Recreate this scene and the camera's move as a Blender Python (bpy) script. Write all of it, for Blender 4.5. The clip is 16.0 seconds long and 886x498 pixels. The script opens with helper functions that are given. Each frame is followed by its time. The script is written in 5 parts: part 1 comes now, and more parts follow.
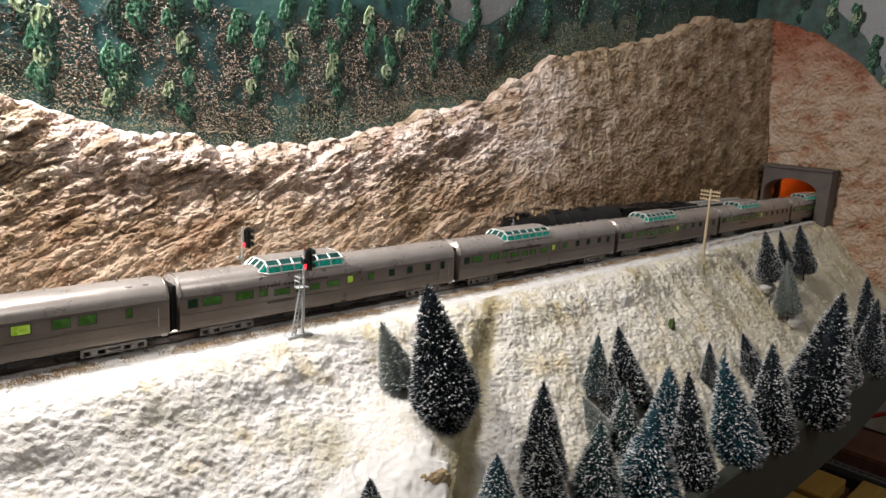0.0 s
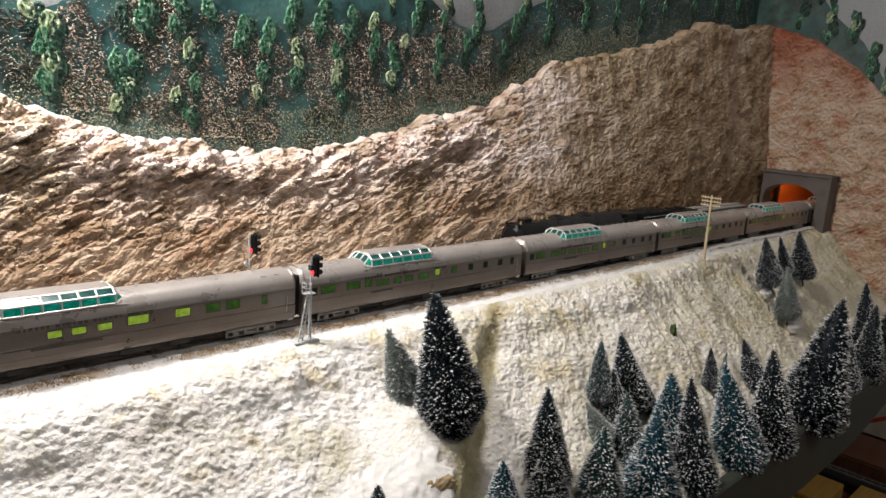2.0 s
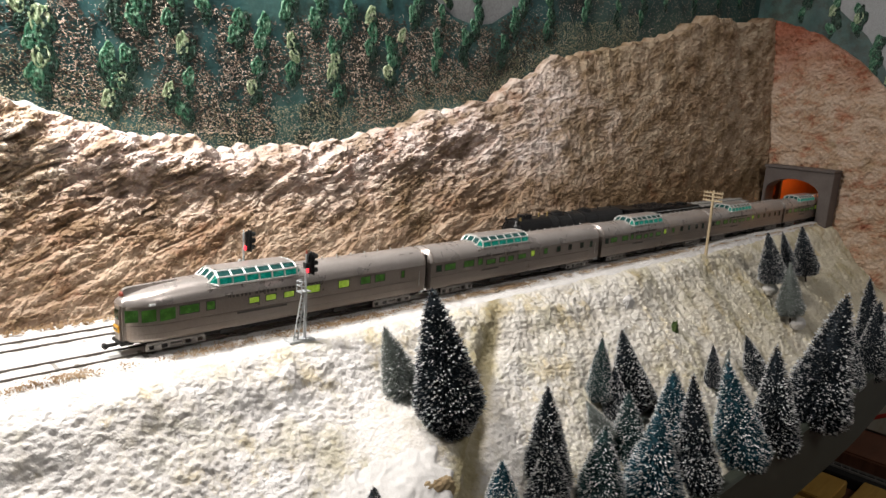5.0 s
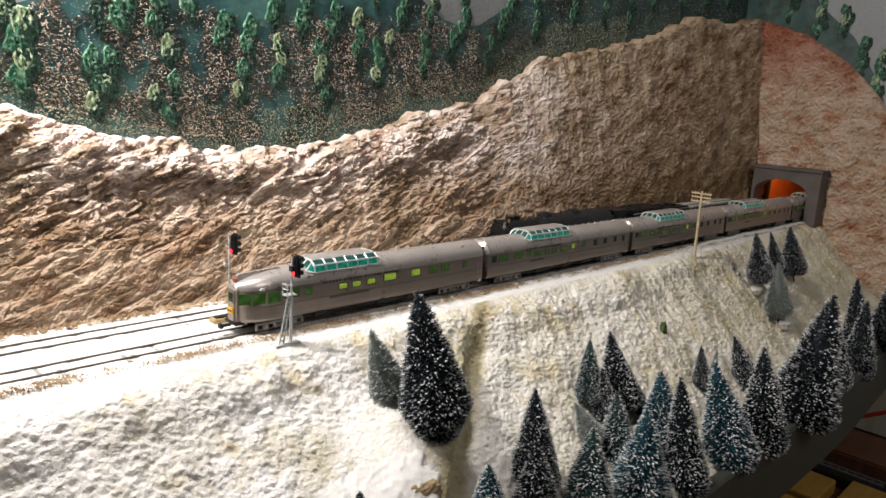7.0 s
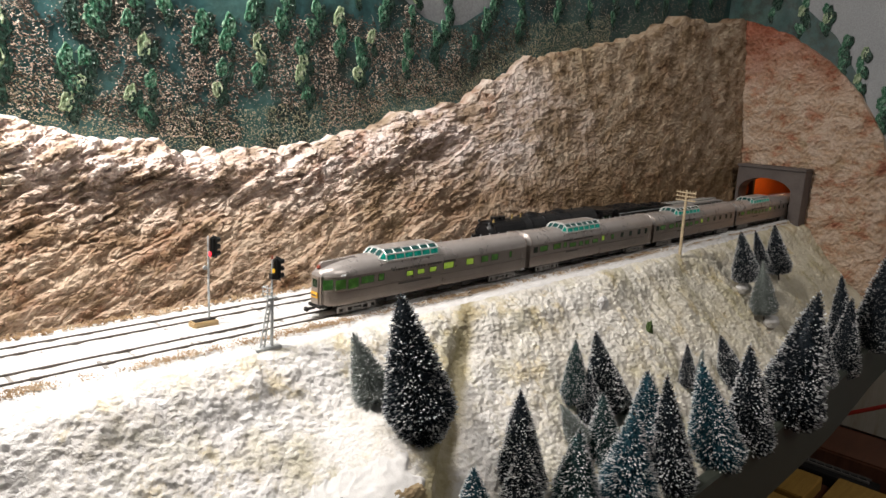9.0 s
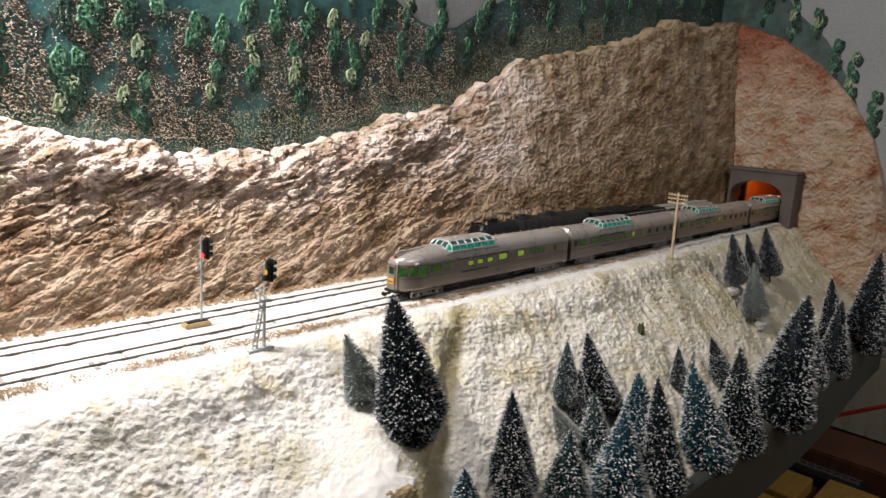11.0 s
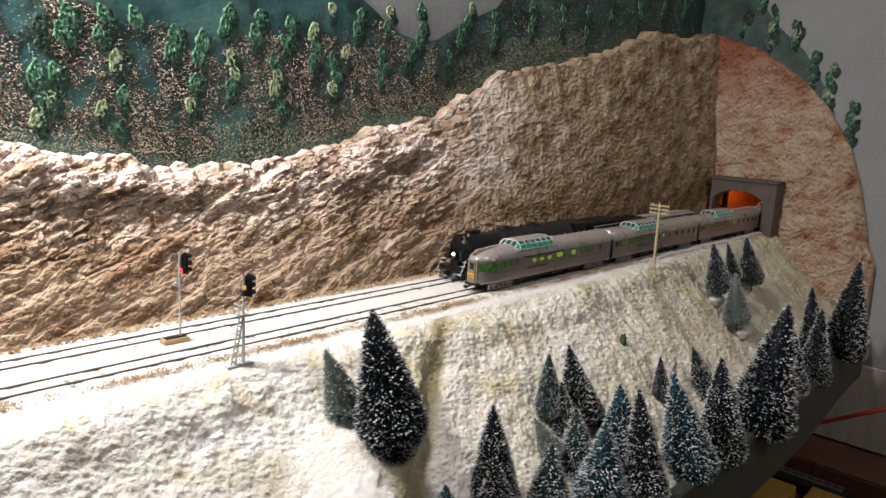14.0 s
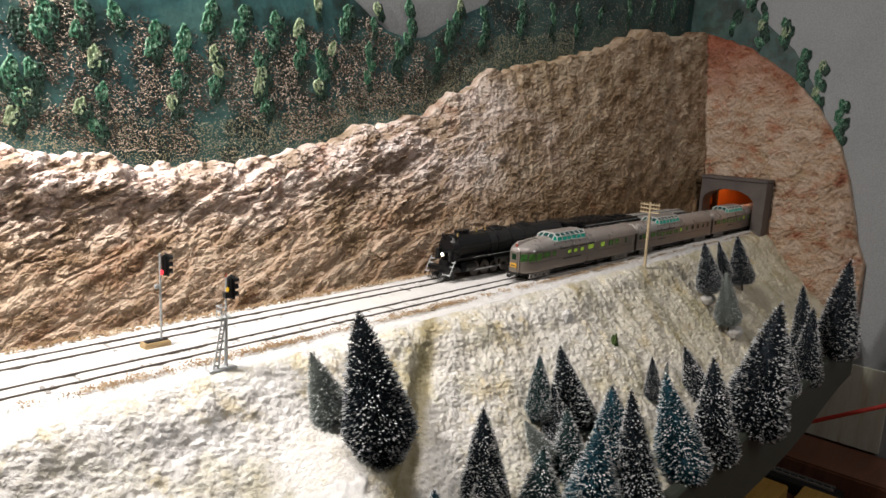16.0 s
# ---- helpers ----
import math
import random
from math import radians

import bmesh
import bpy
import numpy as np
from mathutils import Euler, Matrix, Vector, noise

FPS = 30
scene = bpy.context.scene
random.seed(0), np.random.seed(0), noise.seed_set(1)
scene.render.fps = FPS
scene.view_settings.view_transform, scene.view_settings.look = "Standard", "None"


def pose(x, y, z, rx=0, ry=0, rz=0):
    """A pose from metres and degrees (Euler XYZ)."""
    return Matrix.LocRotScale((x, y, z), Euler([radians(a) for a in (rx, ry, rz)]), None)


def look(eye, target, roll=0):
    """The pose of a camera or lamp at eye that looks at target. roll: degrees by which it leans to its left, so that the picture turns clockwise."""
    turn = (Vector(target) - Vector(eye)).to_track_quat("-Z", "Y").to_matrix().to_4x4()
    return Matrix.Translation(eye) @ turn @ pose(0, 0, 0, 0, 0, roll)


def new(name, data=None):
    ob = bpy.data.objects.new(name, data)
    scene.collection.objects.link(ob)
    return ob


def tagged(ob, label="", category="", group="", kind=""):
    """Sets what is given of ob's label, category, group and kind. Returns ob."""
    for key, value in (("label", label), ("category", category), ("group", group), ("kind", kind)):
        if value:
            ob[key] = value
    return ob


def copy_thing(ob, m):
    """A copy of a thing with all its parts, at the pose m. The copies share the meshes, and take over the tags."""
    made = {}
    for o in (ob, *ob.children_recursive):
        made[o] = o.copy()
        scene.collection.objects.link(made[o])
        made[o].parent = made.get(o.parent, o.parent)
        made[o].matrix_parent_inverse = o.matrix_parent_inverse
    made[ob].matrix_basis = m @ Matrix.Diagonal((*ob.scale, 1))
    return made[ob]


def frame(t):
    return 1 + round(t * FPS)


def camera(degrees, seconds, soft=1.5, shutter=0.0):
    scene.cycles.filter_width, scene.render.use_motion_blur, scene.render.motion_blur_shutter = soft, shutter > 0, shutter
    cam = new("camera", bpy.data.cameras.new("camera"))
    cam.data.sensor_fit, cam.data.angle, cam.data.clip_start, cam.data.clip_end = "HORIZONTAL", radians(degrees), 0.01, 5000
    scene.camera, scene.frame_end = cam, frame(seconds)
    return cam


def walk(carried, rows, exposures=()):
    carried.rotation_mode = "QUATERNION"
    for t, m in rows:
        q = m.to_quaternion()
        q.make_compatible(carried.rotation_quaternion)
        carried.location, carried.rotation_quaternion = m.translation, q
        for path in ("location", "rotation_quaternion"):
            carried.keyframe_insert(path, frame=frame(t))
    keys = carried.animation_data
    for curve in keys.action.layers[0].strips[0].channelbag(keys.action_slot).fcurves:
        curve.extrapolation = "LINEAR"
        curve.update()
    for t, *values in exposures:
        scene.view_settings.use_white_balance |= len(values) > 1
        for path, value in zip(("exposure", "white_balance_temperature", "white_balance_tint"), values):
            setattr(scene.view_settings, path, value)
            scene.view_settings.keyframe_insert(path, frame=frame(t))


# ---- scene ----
cam = camera(63.89, 16.0)
PATH = [
    (0.0, look((0.0166, -0.2806, 0.1033), (0.3591, 0.0694, 0.0023), 3.43)),
    (0.5, look((0.0162, -0.2780, 0.1030), (0.3594, 0.0713, 0.0020), 4.22)),
    (1.0, look((0.0137, -0.2767, 0.1031), (0.3585, 0.0712, 0.0027), 4.41)),
    (1.5, look((0.0123, -0.2775, 0.1054), (0.3581, 0.0693, 0.0044), 3.96)),
    (2.0, look((0.0123, -0.2783, 0.1061), (0.3567, 0.0701, 0.0059), 3.78)),
    (2.5, look((0.0128, -0.2772, 0.1056), (0.3570, 0.0712, 0.0049), 4.22)),
    (3.0, look((0.0125, -0.2751, 0.1044), (0.3563, 0.0736, 0.0031), 4.17)),
    (3.5, look((0.0122, -0.2733, 0.1056), (0.3558, 0.0750, 0.0026), 3.78)),
    (4.0, look((0.0140, -0.2740, 0.1054), (0.3570, 0.0749, 0.0028), 3.59)),
    (6.5, look((0.0195, -0.2765, 0.1050), (0.3653, 0.0698, 0.0026), 3.51)),
    (7.0, look((0.0200, -0.2766, 0.1059), (0.3674, 0.0683, 0.0041), 3.46)),
    (7.5, look((0.0211, -0.2754, 0.1049), (0.3701, 0.0682, 0.0043), 3.22)),
    (8.0, look((0.0235, -0.2744, 0.1045), (0.3741, 0.0679, 0.0049), 3.02)),
    (8.5, look((0.0243, -0.2751, 0.1052), (0.3761, 0.0655, 0.0039), 3.27)),
    (9.0, look((0.0243, -0.2752, 0.1048), (0.3780, 0.0637, 0.0046), 3.18)),
    (11.5, look((0.0238, -0.2772, 0.1060), (0.3810, 0.0585, 0.0073), 3.36)),
    (12.0, look((0.0240, -0.2764, 0.1071), (0.3820, 0.0588, 0.0097), 3.06)),
    (12.5, look((0.0257, -0.2750, 0.1070), (0.3842, 0.0603, 0.0121), 3.01)),
    (13.0, look((0.0262, -0.2741, 0.1058), (0.3855, 0.0605, 0.0111), 3.69)),
    (13.5, look((0.0274, -0.2781, 0.1075), (0.3896, 0.0538, 0.0143), 3.54)),
    (14.0, look((0.0262, -0.2790, 0.1077), (0.3896, 0.0517, 0.0154), 3.25)),
    (14.5, look((0.0277, -0.2785, 0.1075), (0.3921, 0.0514, 0.0161), 3.10)),
    (15.0, look((0.0294, -0.2780, 0.1064), (0.3949, 0.0506, 0.0147), 3.35)),
    (15.5, look((0.0309, -0.2775, 0.1057), (0.3976, 0.0500, 0.0146), 3.44)),
    (16.0, look((0.0320, -0.2747, 0.1062), (0.4002, 0.0508, 0.0145), 3.17)),
]
walk(cam, PATH)

# ---- light ----
world = bpy.data.worlds.new("room_air")
world.use_nodes = True
world.node_tree.nodes["Background"].inputs[0].default_value = (1.0, 0.95, 0.90, 1)
world.node_tree.nodes["Background"].inputs[1].default_value = 0.075
scene.world = world
scene.view_settings.exposure = 0.0


def area_lamp(name, eye, target, size, power, colour):
    data = bpy.data.lights.new(name, "AREA")
    data.shape, data.size, data.energy, data.color = "DISK", size, power, colour
    ob = new(name, data)
    ob.matrix_world = look(eye, target)
    return ob


area_lamp("shelf_lamp", (0.16, 0.030, 0.50), (0.30, -0.02, 0.0), 0.07, 1.55, (1.0, 0.94, 0.88))
area_lamp("wall_lamp", (0.02, 0.060, 0.285), (0.28, 0.02, 0.02), 0.05, 1.60, (1.0, 0.95, 0.90))
# Unseen fill lamp, added to brighten the right side and the lower shelf.
area_lamp("room_fill", (0.35, -1.25, 1.30), (0.5, 0, -0.05), 0.6, 4.6, (1.0, 0.94, 0.88))


# ---- materials ----
def material(name, colours, scale=200.0, rough=0.7, metal=0.0, bump=0.3, grain=1500.0, stretch=(1, 1, 1), emit=None, strength=0.0, stops=None, coat=0.0, tilt=0.0, depth=0.0006):
    """A surface of two to four colours mixed by a coarse noise, with a fine grain and relief."""
    m = bpy.data.materials.new(name)
    m.use_nodes = True
    nt = m.node_tree
    b = nt.nodes["Principled BSDF"]
    tc = nt.nodes.new("ShaderNodeTexCoord")
    mp = nt.nodes.new("ShaderNodeMapping")
    mp.inputs["Scale"].default_value = stretch
    mp.vector_type = "TEXTURE" if tilt else "POINT"
    if tilt:
        mp.inputs["Rotation"].default_value, mp.inputs["Scale"].default_value = (0, -radians(tilt), 0), [1 / k for k in stretch]
    nt.links.new(tc.outputs["Object"], mp.inputs["Vector"])
    n1 = nt.nodes.new("ShaderNodeTexNoise")
    n1.inputs["Scale"].default_value, n1.inputs["Detail"].default_value, n1.inputs["Roughness"].default_value = scale, 6, 0.65
    n2 = nt.nodes.new("ShaderNodeTexNoise")
    n2.inputs["Scale"].default_value, n2.inputs["Detail"].default_value = grain, 3
    for n in (n1, n2):
        nt.links.new(mp.outputs[0], n.inputs["Vector"])
    ramp = nt.nodes.new("ShaderNodeValToRGB")
    e = ramp.color_ramp.elements
    stops = stops or [0.32 + 0.36 * k / max(1, len(colours) - 1) for k in range(len(colours))]
    while len(e) < len(colours):
        e.new(0.5)
    for k, c in enumerate(colours):
        e[k].position, e[k].color = stops[k], (*c, 1)
    nt.links.new(n1.outputs[0], ramp.inputs[0])
    mix = nt.nodes.new("ShaderNodeMix")
    mix.data_type, mix.blend_type = "RGBA", "OVERLAY"
    mix.inputs[0].default_value = 0.35
    nt.links.new(ramp.outputs[0], mix.inputs[6])
    nt.links.new(n2.outputs[0], mix.inputs[7])
    nt.links.new(mix.outputs[2], b.inputs["Base Color"])
    b.inputs["Metallic"].default_value = metal
    rr = nt.nodes.new("ShaderNodeMapRange")
    rr.inputs["To Min"].default_value, rr.inputs["To Max"].default_value = max(0.02, rough - 0.12), min(1, rough + 0.12)
    nt.links.new(n1.outputs[0], rr.inputs[0])
    nt.links.new(rr.outputs[0], b.inputs["Roughness"])
    if bump:
        bp = nt.nodes.new("ShaderNodeBump")
        bp.inputs["Strength"].default_value, bp.inputs["Distance"].default_value = bump, depth
        nt.links.new(n2.outputs[0], bp.inputs["Height"])
        nt.links.new(bp.outputs[0], b.inputs["Normal"])
    if emit:
        b.inputs["Emission Color"].default_value, b.inputs["Emission Strength"].default_value = (*emit, 1), strength
    b.inputs["Coat Weight"].default_value = coat
    return m


M_SNOW = material("plaster_snow", [(0.60, 0.555, 0.48), (0.78, 0.745, 0.71), (0.85, 0.825, 0.805)], 55, 0.9, 0, 0.7, 620, stops=[0.30, 0.44, 0.56], depth=0.0014)
M_FLAT_SNOW = material("loose_snow", [(0.69, 0.67, 0.65), (0.77, 0.755, 0.745)], 90, 0.9, 0, 0.4, 1600)
M_ROCK = material("carved_plaster_rock", [(0.29, 0.205, 0.145), (0.46, 0.355, 0.27), (0.69, 0.565, 0.51), (0.85, 0.75, 0.71)], 75, 0.92, 0, 1.0, 700, (0.55, 1, 1.4), stops=[0.32, 0.415, 0.50, 0.60], tilt=28, depth=0.0014)


def wash_or_shade(m, colour, start, end, most, axis=0, ragged=0.5):
    """Thin paint, or shade put into the colour, that begins along one axis with a ragged edge."""
    nt = m.node_tree
    b = nt.nodes["Principled BSDF"]
    old = b.inputs["Base Color"].links[0].from_socket
    tc = [n for n in nt.nodes if n.type == "TEX_COORD"][0]
    n = nt.nodes.new("ShaderNodeTexNoise")
    n.inputs["Scale"].default_value, n.inputs["Detail"].default_value = 12, 5
    nt.links.new(tc.outputs["Object"], n.inputs["Vector"])
    xyz = nt.nodes.new("ShaderNodeSeparateXYZ")
    nt.links.new(tc.outputs["Object"], xyz.inputs[0])
    add = nt.nodes.new("ShaderNodeMath")
    add.operation = "MULTIPLY_ADD"
    add.inputs[1].default_value = ragged
    nt.links.new(n.outputs[0], add.inputs[0])
    nt.links.new(xyz.outputs[axis], add.inputs[2])
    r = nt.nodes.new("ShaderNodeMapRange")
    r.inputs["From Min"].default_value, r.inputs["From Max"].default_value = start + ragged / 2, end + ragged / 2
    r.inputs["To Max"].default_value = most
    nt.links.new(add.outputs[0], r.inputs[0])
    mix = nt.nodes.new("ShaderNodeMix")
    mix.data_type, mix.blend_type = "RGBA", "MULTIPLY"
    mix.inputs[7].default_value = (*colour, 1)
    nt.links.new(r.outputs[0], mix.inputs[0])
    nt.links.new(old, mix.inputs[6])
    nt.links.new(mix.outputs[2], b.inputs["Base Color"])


def stain(m, colour, scale, lo, hi, most, stretch=(1, 1, 1)):
    """Broad stains of thinned paint with soft ragged outlines."""
    nt = m.node_tree
    b = nt.nodes["Principled BSDF"]
    old = b.inputs["Base Color"].links[0].from_socket
    tc = [n for n in nt.nodes if n.type == "TEX_COORD"][0]
    mp = nt.nodes.new("ShaderNodeMapping")
    mp.inputs["Scale"].default_value, mp.inputs["Location"].default_value = stretch, (scale, 0.3, scale * 0.37)
    nt.links.new(tc.outputs["Object"], mp.inputs[0])
    n = nt.nodes.new("ShaderNodeTexNoise")
    n.inputs["Scale"].default_value, n.inputs["Detail"].default_value, n.inputs["Roughness"].default_value = scale, 7, 0.7
    nt.links.new(mp.outputs[0], n.inputs["Vector"])
    r = nt.nodes.new("ShaderNodeMapRange")
    r.inputs["From Min"].default_value, r.inputs["From Max"].default_value, r.inputs["To Max"].default_value = lo, hi, most
    nt.links.new(n.outputs[0], r.inputs[0])
    mix = nt.nodes.new("ShaderNodeMix")
    mix.data_type, mix.blend_type = "RGBA", "MULTIPLY"
    mix.inputs[7].default_value = (*colour, 1)
    nt.links.new(r.outputs[0], mix.inputs[0])
    nt.links.new(old, mix.inputs[6])
    nt.links.new(mix.outputs[2], b.inputs["Base Color"])


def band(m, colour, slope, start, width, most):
    """Shade put into the colour along a slanting line in plan, ragged at its edges."""
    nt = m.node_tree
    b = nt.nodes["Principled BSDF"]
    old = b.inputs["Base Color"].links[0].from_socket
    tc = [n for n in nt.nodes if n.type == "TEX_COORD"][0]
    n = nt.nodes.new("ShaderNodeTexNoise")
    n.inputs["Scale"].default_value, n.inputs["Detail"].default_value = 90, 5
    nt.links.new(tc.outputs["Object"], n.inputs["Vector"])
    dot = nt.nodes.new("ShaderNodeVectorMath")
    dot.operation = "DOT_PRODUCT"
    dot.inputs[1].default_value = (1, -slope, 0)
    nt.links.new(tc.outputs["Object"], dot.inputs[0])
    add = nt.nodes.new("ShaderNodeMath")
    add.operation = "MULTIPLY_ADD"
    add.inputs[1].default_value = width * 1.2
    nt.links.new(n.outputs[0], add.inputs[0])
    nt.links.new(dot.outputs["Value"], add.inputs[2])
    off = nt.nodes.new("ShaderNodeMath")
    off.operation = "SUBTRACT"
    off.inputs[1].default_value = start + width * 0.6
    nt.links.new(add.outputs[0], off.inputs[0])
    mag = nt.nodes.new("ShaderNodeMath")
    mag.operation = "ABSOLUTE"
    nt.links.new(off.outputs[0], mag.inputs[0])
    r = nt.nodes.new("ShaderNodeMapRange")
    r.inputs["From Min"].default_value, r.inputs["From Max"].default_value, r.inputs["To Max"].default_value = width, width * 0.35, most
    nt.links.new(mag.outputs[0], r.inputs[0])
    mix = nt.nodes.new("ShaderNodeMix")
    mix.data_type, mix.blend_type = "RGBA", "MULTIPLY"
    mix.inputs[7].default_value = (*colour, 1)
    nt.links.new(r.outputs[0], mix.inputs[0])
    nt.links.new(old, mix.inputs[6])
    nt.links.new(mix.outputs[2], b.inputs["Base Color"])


stain(M_ROCK, (0.62, 0.50, 0.36), 16, 0.50, 0.62, 0.5, (0.6, 1, 1.3))
stain(M_ROCK, (0.62, 0.36, 0.22), 24, 0.58, 0.70, 0.8)
stain(M_ROCK, (0.34, 0.29, 0.20), 46, 0.60, 0.68, 0.75)
stain(M_ROCK, (0.60, 0.60, 0.40), 11, 0.54, 0.66, 0.45)
stain(M_SNOW, (0.76, 0.73, 0.54), 26, 0.51, 0.64, 0.7)
stain(M_SNOW, (0.80, 0.66, 0.46), 14, 0.60, 0.70, 0.5)
# Olive-brown paint on the right, with the lamp's cut-off shade coloured in.
wash_or_shade(M_ROCK, (0.56, 0.49, 0.35), 0.38, 0.56, 0.9)
# Brown paint low on the rock, deepened to stand for weaker light there.
wash_or_shade(M_ROCK, (0.54, 0.45, 0.32), 0.070, 0.034, 0.85, 2, 0.05)
wash_or_shade(M_SNOW, (0.92, 0.88, 0.72), 0.20, 0.44, 0.5)
stain(M_SNOW, (0.84, 0.74, 0.50), 40, 0.55, 0.64, 0.75)
# Olive shade of the large tree, painted into the snow along the hollow.
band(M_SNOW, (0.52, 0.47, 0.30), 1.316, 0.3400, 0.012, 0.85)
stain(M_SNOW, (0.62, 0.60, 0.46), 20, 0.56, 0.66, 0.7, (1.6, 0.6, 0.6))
wash_or_shade(M_SNOW, (0.80, 0.76, 0.62), 0.5, 0.75, 0.7)
M_RED_ROCK = material("red_washed_rock", [(0.24, 0.075, 0.045), (0.42, 0.20, 0.12), (0.50, 0.35, 0.24), (0.60, 0.47, 0.37)], 70, 0.88, 0, 1.0, 520, (1, 0.7, 1.2), stops=[0.27, 0.36, 0.44, 0.58], depth=0.0014)
M_PALE_EDGE = material("pale_blue_white_paint", [(0.42, 0.50, 0.52), (0.66, 0.70, 0.70)], 90, 0.7, 0, 0.5, 700)
M_WALL = material("grey_wall_paint", [(0.33, 0.345, 0.36), (0.38, 0.395, 0.41)], 14, 0.8, 0, 0.25, 700)
M_FOREST = material("dark_teal_mural_paint", [(0.022, 0.052, 0.056), (0.045, 0.135, 0.140), (0.10, 0.21, 0.19)], 22, 0.5, 0, 0.5, 420)
M_DAB = [material("green_paint_dab_" + k, c, 4.5, 0.28, 0, 0.8, 22, (1.6, 1, 0.8), stops=[0.34, 0.5, 0.68]) for k, c in (
    ("dark", [(0.006, 0.014, 0.012), (0.015, 0.045, 0.03), (0.03, 0.10, 0.065)]), ("mid", [(0.010, 0.05, 0.03), (0.045, 0.16, 0.09), (0.30, 0.50, 0.35)]), ("pale", [(0.05, 0.11, 0.05), (0.30, 0.40, 0.23), (0.74, 0.77, 0.58)]))]
M_FLECK = material("tan_paint_fleck", [(0.42, 0.33, 0.25), (0.84, 0.73, 0.63)], 120, 0.6, 0, 0.2, 900)
M_FLECK_DARK = material("dark_paint_fleck", [(0.03, 0.025, 0.02), (0.08, 0.07, 0.05)], 120, 0.6, 0, 0.2, 900)
M_GRIT = material("olive_paint_grit", [(0.26, 0.27, 0.16), (0.55, 0.53, 0.37)], 120, 0.6, 0, 0.2, 900)
M_OUTCROP = material("bare_brown_rock", [(0.22, 0.15, 0.08), (0.40, 0.31, 0.18)], 90, 0.85, 0, 0.6, 700)
M_STEEL = material("warm_silver_car_paint", [(0.32, 0.272, 0.238), (0.385, 0.332, 0.292)], 60, 0.31, 0.68, 0.05, 2500)
# Paler than the side paint: the roof's highlight is put into its colour.
M_ROOF = material("lit_silver_roof_paint", [(0.50, 0.455, 0.43), (0.60, 0.55, 0.525)], 60, 0.30, 0.50, 0.05, 2500)
M_BRIGHT = material("bright_silver_trim", [(0.66, 0.66, 0.64), (0.76, 0.76, 0.74)], 200, 0.35, 0.4, 0.0, 2500)
M_UNDER = material("black_underframe", [(0.012, 0.012, 0.012), (0.035, 0.032, 0.03)], 300, 0.6, 0.1, 0.1, 2000)
M_GREYBOX = material("grey_truck_frame", [(0.27, 0.255, 0.24), (0.38, 0.36, 0.34)], 300, 0.55, 0.3, 0.1, 2000)
M_BAR = material("dark_lettering", [(0.06, 0.05, 0.045), (0.10, 0.085, 0.075)], 900, 0.6)
M_DOME = material("green_tinted_dome_glass", [(0.003, 0.07, 0.055), (0.008, 0.22, 0.17), (0.05, 0.42, 0.33)], 420, 0.12, 0, 0.0, 900, emit=(0.0, 0.42, 0.30), strength=0.2)
M_DOME_TOP = material("dark_green_dome_top_glass", [(0.008, 0.045, 0.042), (0.03, 0.10, 0.095)], 120, 0.08, 0, 0.0, 900)
M_WIN = material("green_car_window", [(0.006, 0.025, 0.012), (0.02, 0.075, 0.025), (0.08, 0.20, 0.05)], 330, 0.12, 0, 0.0, 900, emit=(0.10, 0.22, 0.02), strength=0.14)
M_WIN_DIM = material("dark_car_window", [(0.006, 0.02, 0.012), (0.015, 0.05, 0.02)], 260, 0.12, 0, 0.0, 900)
M_WIN_LIT = material("lit_car_window", [(0.10, 0.17, 0.02), (0.24, 0.38, 0.05), (0.40, 0.52, 0.12)], 330, 0.2, 0, 0.0, 900, emit=(0.45, 0.68, 0.06), strength=0.24)
M_LOCO = material("black_locomotive_paint", [(0.006, 0.006, 0.007), (0.016, 0.016, 0.017)], 220, 0.32, 0.2, 0.1, 2200)
M_LOCO_GREY = material("graphite_boiler", [(0.012, 0.013, 0.014), (0.034, 0.034, 0.036)], 180, 0.34, 0.3, 0.1, 2200)
M_BRASS = material("brass_fitting", [(0.55, 0.38, 0.14), (0.70, 0.52, 0.22)], 400, 0.35, 0.9)
M_RAIL = material("dull_nickel_rail", [(0.09, 0.075, 0.065), (0.17, 0.15, 0.135)], 160, 0.4, 0.7, 0.1, 2000)
M_TIE = material("brown_plastic_tie", [(0.035, 0.024, 0.018), (0.08, 0.055, 0.04)], 300, 0.75)
M_SNOWY_TIE = material("snow_dusted_tie", [(0.24, 0.215, 0.19), (0.46, 0.44, 0.42)], 300, 0.85)
M_BALLAST = material("tan_ballast", [(0.20, 0.12, 0.06), (0.40, 0.27, 0.15), (0.62, 0.50, 0.36)], 90, 0.9, 0, 0.6, 1500)
M_PORTAL = material("grey_brown_portal_paint", [(0.105, 0.085, 0.078), (0.15, 0.125, 0.115)], 60, 0.75, 0, 0.3, 900)
M_ORANGE = material("orange_tunnel_paint", [(0.55, 0.14, 0.02), (0.68, 0.20, 0.03)], 50, 0.7, 0, 0.3, 700)
M_TUNNEL_ROCK = material("red_brown_tunnel_rock", [(0.10, 0.03, 0.015), (0.42, 0.15, 0.05)], 160, 0.8, 0, 0.6, 700)
M_FASCIA = material("grey_green_fascia_paint", [(0.048, 0.058, 0.045), (0.075, 0.085, 0.068)], 40, 0.6, 0, 0.3, 900, (1, 1, 3))
M_WOODBOX = material("tan_wood_block", [(0.42, 0.29, 0.14), (0.56, 0.41, 0.22)], 120, 0.7, 0, 0.3, 900, (1, 6, 6))
M_GREYMETAL = material("painted_grey_signal", [(0.50, 0.52, 0.53), (0.62, 0.64, 0.65)], 400, 0.5, 0.15)
